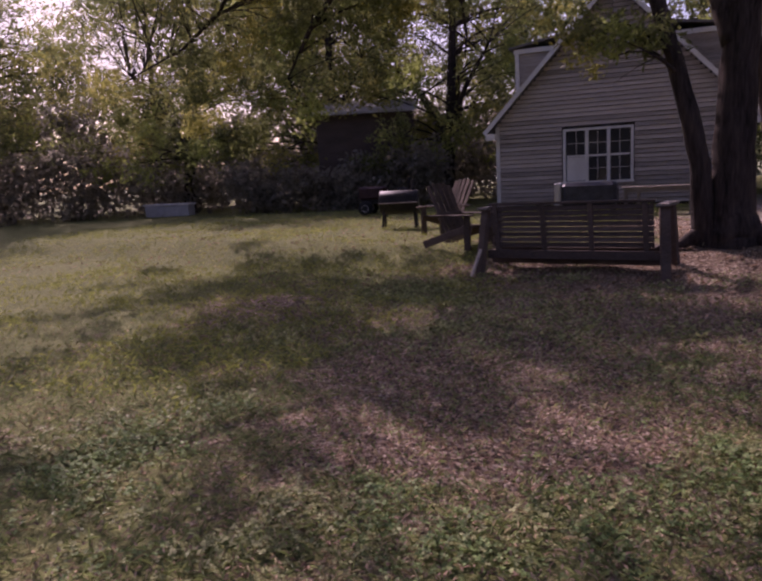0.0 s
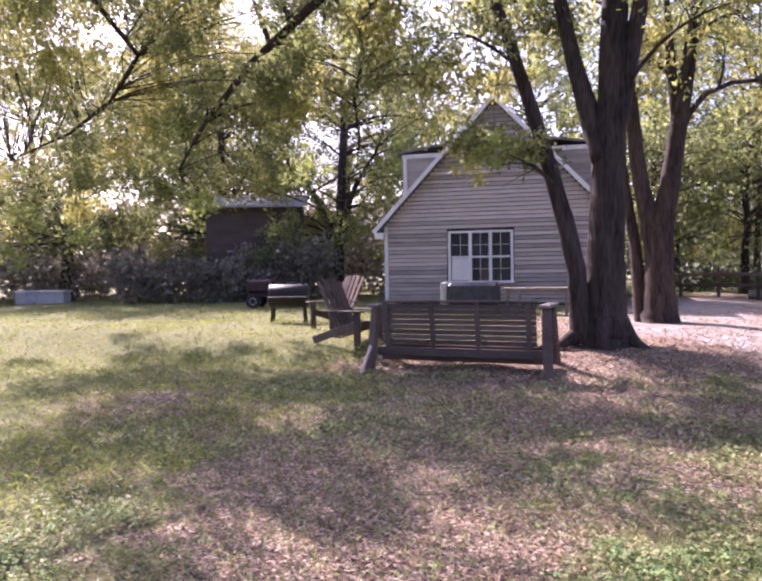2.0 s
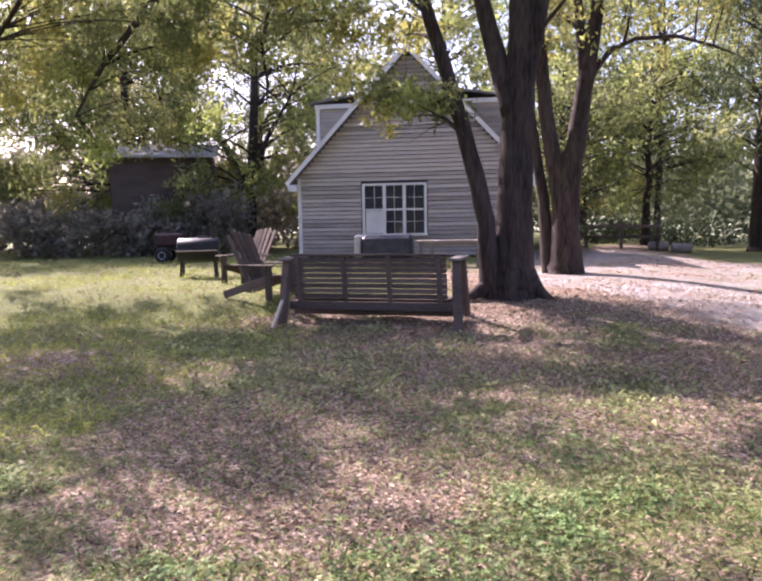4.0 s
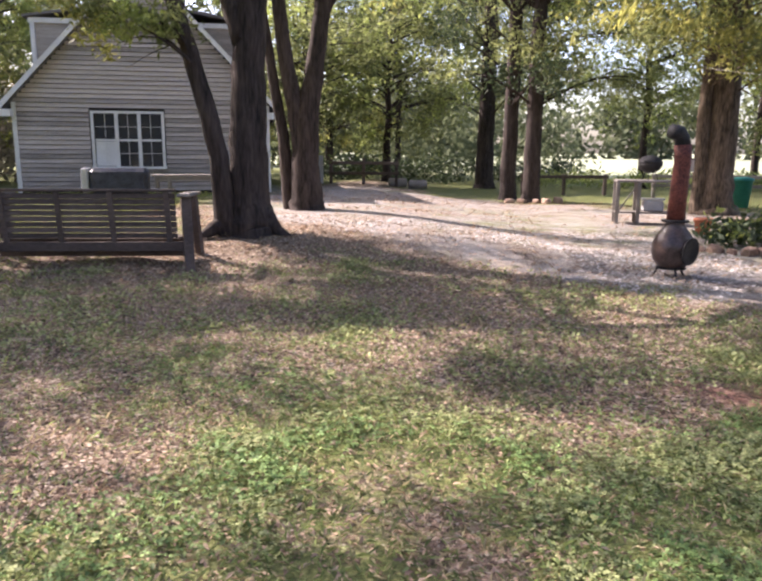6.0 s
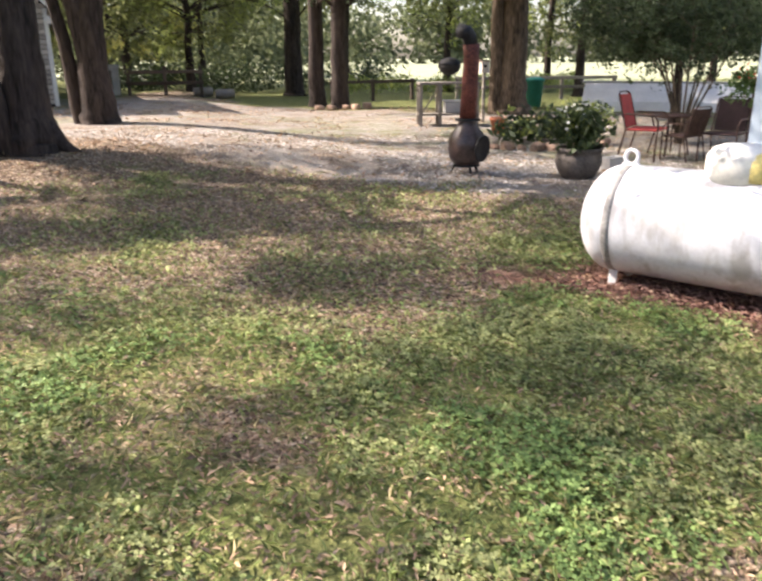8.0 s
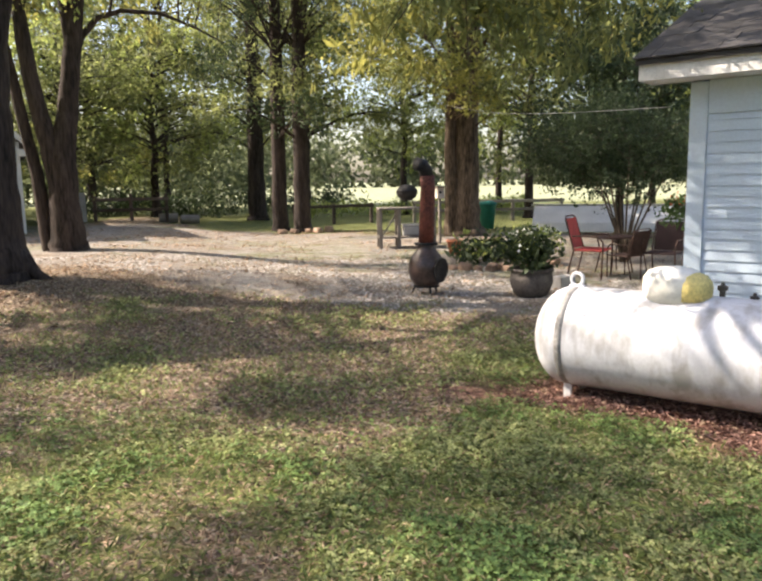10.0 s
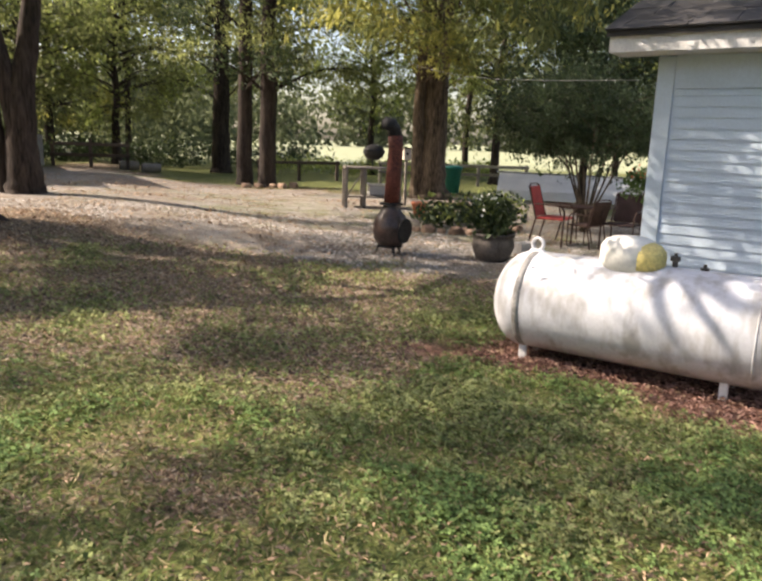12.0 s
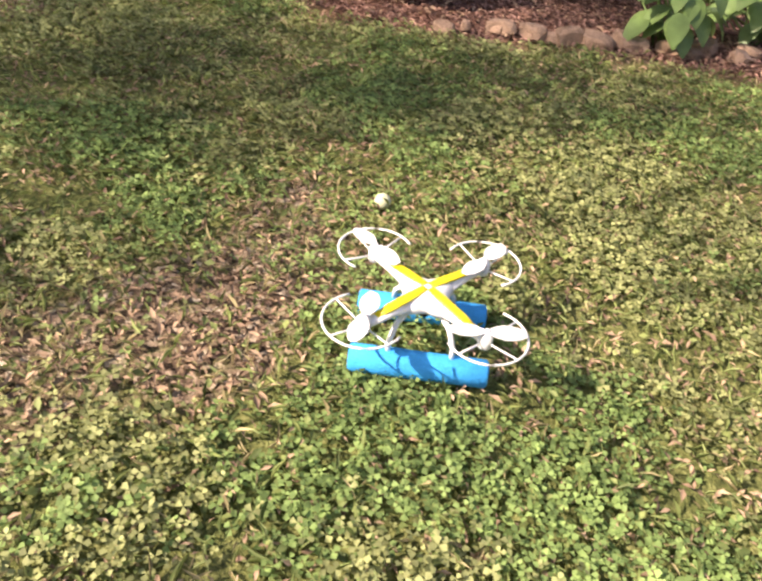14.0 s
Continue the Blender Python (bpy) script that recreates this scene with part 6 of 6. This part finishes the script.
def flat_leaves(name, n, area, size, aspect, material, keep, label, seed, tilt=0.35, lift=0.012, category="leaves"):
    """Loose leaves lying on the ground where keep(x, y) allows, joined."""
    rng = np.random.default_rng(seed)
    x = rng.uniform(area[0], area[1], n)
    y = rng.uniform(area[2], area[3], n)
    ok = rng.random(n) < keep(x, y)
    x, y = x[ok], y[ok]
    m = len(x)
    a = rng.uniform(0, 6.283, m)
    d = np.stack([np.cos(a), np.sin(a), rng.normal(0, tilt, m)], 1)
    d /= np.linalg.norm(d, axis=1)[:, None]
    s = np.cross(d, np.stack([rng.normal(0, tilt, m), rng.normal(0, tilt, m), np.ones(m)], 1))
    s /= np.linalg.norm(s, axis=1)[:, None]
    L = (size * rng.uniform(0.55, 1.35, m))[:, None]
    w = L * aspect
    c = np.stack([x, y, rise(x, y) + ((value_noise(x, y, 0.8, 1) - 0.5) * 0.05 + (value_noise(x, y, 0.3, 2) - 0.5) * 0.02) + lift * rng.uniform(0.2, 1.8, m) - 0.008], 1)
    nr = np.cross(d, s) * L * 0.15
    v = np.stack([c - d * L / 2, c - s * w / 2 - nr, c + d * L / 2, c + s * w / 2 - nr], 1).reshape(-1, 3)
    i0 = np.arange(m) * 4
    f = np.stack([i0, i0 + 1, i0 + 2, i0, i0 + 2, i0 + 3], 1).reshape(-1)
    me = bpy.data.meshes.new(name)
    me.vertices.add(len(v))
    me.vertices.foreach_set("co", v.ravel().astype(np.float32))
    me.loops.add(m * 6)
    me.loops.foreach_set("vertex_index", f.astype(np.int32))
    me.polygons.add(m * 2)
    me.polygons.foreach_set("loop_start", (np.arange(m * 2) * 3).astype(np.int32))
    me.polygons.foreach_set("loop_total", np.full(m * 2, 3, np.int32))
    me.update()
    me.validate()
    me.materials.append(material)
    return tagged(new(name, me), label, category, kind="stuff")


def open_turf(x, y):
    return (1 - np.clip(gravel_at(x, y), 0, 1)) * (1 - np.clip(mulch_at(x, y), 0, 1))


def tufts(x, y):
    """Where clover grows thick: broad patches broken into small tufts."""
    return np.clip(0.6 * value_noise(x, y, 0.55, 31) + 0.4 * value_noise(x, y, 0.2, 32), 0, 1) * 3.0 - 1.0


def clover_plants(n, area, seed, pale, label):
    """Three rounded leaflets on each stalk, standing in patches over the turf, joined."""
    rng = np.random.default_rng(seed)
    x, y = rng.uniform(area[0], area[1], n), rng.uniform(area[2], area[3], n)
    green = np.clip(1.12 - 1.65 * bare_at(x, y), 0.05, 1) * np.clip(0.25 + 1.3 * tufts(x, y), 0.05, 1)
    ok = rng.random(n) < open_turf(x, y) * green * np.clip(1.5 - np.hypot(x - 0.8, y - 1.2) / 5.0, 0.15, 1)
    hue = 0.65 * value_noise(x, y, 0.75, 41) + 0.35 * value_noise(x, y, 0.25, 42) + rng.normal(0, 0.06, n)
    ok &= (hue > 0.50) == pale
    x, y = x[ok], y[ok]
    m = len(x)
    lift = rng.uniform(0.012, 0.05, m) * (0.5 + np.clip(tufts(x, y), 0, 1))
    c = np.stack([x, y, rise(x, y) + (value_noise(x, y, 0.8, 1) - 0.5) * 0.05 + (value_noise(x, y, 0.3, 2) - 0.5) * 0.02 + lift - 0.008], 1)
    nrm = np.stack([rng.normal(0, 0.32, m), rng.normal(0, 0.32, m), np.ones(m)], 1)
    nrm /= np.linalg.norm(nrm, axis=1)[:, None]
    e = np.cross(nrm, np.array([0.3, 1.0, 0.0]))
    e /= np.linalg.norm(e, axis=1)[:, None]
    g = np.cross(nrm, e)
    L = rng.uniform(0.012, 0.024, m)[:, None]
    a0 = rng.uniform(0, 6.283, m)
    quads = []
    for k in range(3):
        a = (a0 + k * 2.094 + rng.normal(0, 0.15, m))[:, None]
        d = e * np.cos(a) + g * np.sin(a)
        s = g * np.cos(a) - e * np.sin(a)
        up = nrm * L * rng.uniform(-0.15, 0.35, m)[:, None]
        quads.append(np.stack([c, c + d * L * 0.68 - s * L * 0.46 + up, c + d * L, c + d * L * 0.68 + s * L * 0.46 + up], 1))
    v = np.stack(quads, 1).reshape(-1, 3)
    q = len(v) // 4
    i0 = np.arange(q) * 4
    f = np.stack([i0, i0 + 1, i0 + 2, i0, i0 + 2, i0 + 3], 1).reshape(-1)
    me = bpy.data.meshes.new("clover")
    me.vertices.add(len(v))
    me.vertices.foreach_set("co", v.ravel().astype(np.float32))
    me.loops.add(q * 6)
    me.loops.foreach_set("vertex_index", f.astype(np.int32))
    me.polygons.add(q * 2)
    me.polygons.foreach_set("loop_start", (np.arange(q * 2) * 3).astype(np.int32))
    me.polygons.foreach_set("loop_total", np.full(q * 2, 3, np.int32))
    me.update()
    me.validate()
    me.materials.append(M_CLOVER_LEAF[pale])
    return tagged(new("clover", me), label, "clover", kind="stuff")


near = lambda x, y: np.clip(1.3 - np.hypot(x, y) / 8.0, 0.08, 1)
close = lambda x, y: np.clip(1.35 - np.hypot(x - 1.0, y - 0.5) / 4.2, 0.0, 1)
flat_leaves("fallen_leaf", 95000, (-7, 6, -1.6, 11), 0.042, 0.36, M_DRY, lambda x, y: near(x, y) * open_turf(x, y) * (0.25 + 0.75 * bare_at(x, y)), "dry brown oak leaves strewn over the lawn", 101, 0.4, 0.016)
flat_leaves("clover", 170000, (-7, 6, -1.6, 9), 0.031, 0.60, M_CLOVER, lambda x, y: near(x, y) ** 1.5 * open_turf(x, y) * (0.85 - 0.65 * bare_at(x, y)) * np.clip(tufts(x, y) + 0.25, 0.05, 1), "low green clover and grass leaves of the lawn", 102, 0.55, 0.022, "grass")
clover_plants(140000, (-4.6, 4.6, -0.8, 6.2), 102, False, "fresh green three-leaved clover standing in patches in the lawn")
clover_plants(140000, (-4.6, 4.6, -0.8, 6.2), 103, True, "paler sunlit three-leaved clover between the green patches")
flat_leaves("fallen_leaf", 90000, (-3, 5, -1.6, 5), 0.032, 0.32, M_DRY, lambda x, y: close(x, y) * open_turf(x, y) * (0.25 + 0.75 * bare_at(x, y)) * np.clip(1.3 - tufts(x, y), 0.25, 1), "small broken brown leaves in the turf", 107, 0.5, 0.022)
flat_leaves("bark_mulch", 34000, (2.8, 8.2, 0.6, 5.6), 0.045, 0.30, M_CHIP, lambda x, y: np.clip(mulch_at(x, y), 0, 1), "red brown bark mulch under the tank", 103, 0.35, 0.014, "mulch")
flat_leaves("fallen_leaf", 18000, (-3, 12, 7, 24), 0.07, 0.42, M_DRY, lambda x, y: 0.75 * np.clip(value_noise(x, y, 1.3, 15) * 1.9 - 0.55, 0, 1), "brown leaves blown over the gravel drive", 104, 0.35, 0.012)
flat_leaves("grass", 110000, (-9, 6, -1.6, 11), 0.06, 0.12, M_CLOVER, lambda x, y: near(x, y) * open_turf(x, y) * (1.0 - 0.6 * bare_at(x, y)), "thin green grass blades in the lawn", 105, 0.9, 0.03, "grass")
flat_leaves("grass", 110000, (-20, -4, 3, 24), 0.075, 0.16, M_SUN_GRASS, lambda x, y: open_turf(x, y) * np.clip(value_noise(x, y, 0.9, 17) * 1.6 - 0.2, 0, 1) * np.clip(1.3 - np.hypot(x, y) / 24, 0.2, 1), "longer green grass of the far lawn in a painted sunlit tint", 108, 0.9, 0.04, "grass")
flat_leaves("fallen_leaf", 20000, (-16, 6, 8, 20), 0.085, 0.42, M_DRY, lambda x, y: open_turf(x, y) * 0.6 * np.clip(bare_at(x, y) + 0.1, 0, 1), "brown leaves scattered round the bench and trees", 109, 0.4, 0.016)
flat_leaves("dry_grass", 90000, (-9, 7, -1.6, 12), 0.06, 0.12, M_STRAW, lambda x, y: near(x, y) * open_turf(x, y) * (0.35 + 0.6 * bare_at(x, y)), "straw coloured dry grass among the leaves", 110, 0.8, 0.028, "grass")
flat_leaves("gravel", 42000, (-2.5, 8, 6, 15), 0.05, 0.75, M_PEBBLE, lambda x, y: np.clip(gravel_at(x, y), 0, 1) * np.clip(value_noise(x, y, 0.9, 19) * 2.2 - 0.6, 0, 1) * np.clip(1.6 - y / 12, 0.2, 1), "pale loose gravel stones of the drive", 111, 0.14, 0.010, "gravel")
flat_leaves("fallen_leaf", 5000, (2.8, 8.2, 0.6, 5.6), 0.05, 0.4, M_DRY, lambda x, y: 0.6 * np.clip(mulch_at(x, y), 0, 1), "dry pale leaves lying on the mulch", 112, 0.4, 0.02)
flat_leaves("clover", 70000, (-6, 4.2, 5.0, 10.4), 0.05, 0.55, M_CLOVER_LEAF[1], lambda x, y: open_turf(x, y) * np.clip(2.4 * (0.6 * value_noise(x, y, 0.7, 51) + 0.4 * value_noise(x, y, 0.28, 52)) - 0.85, 0, 1) * (1.05 - 0.75 * bare_at(x, y)), "tufts of pale clover and grass before the bench", 113, 0.6, 0.034, "clover")
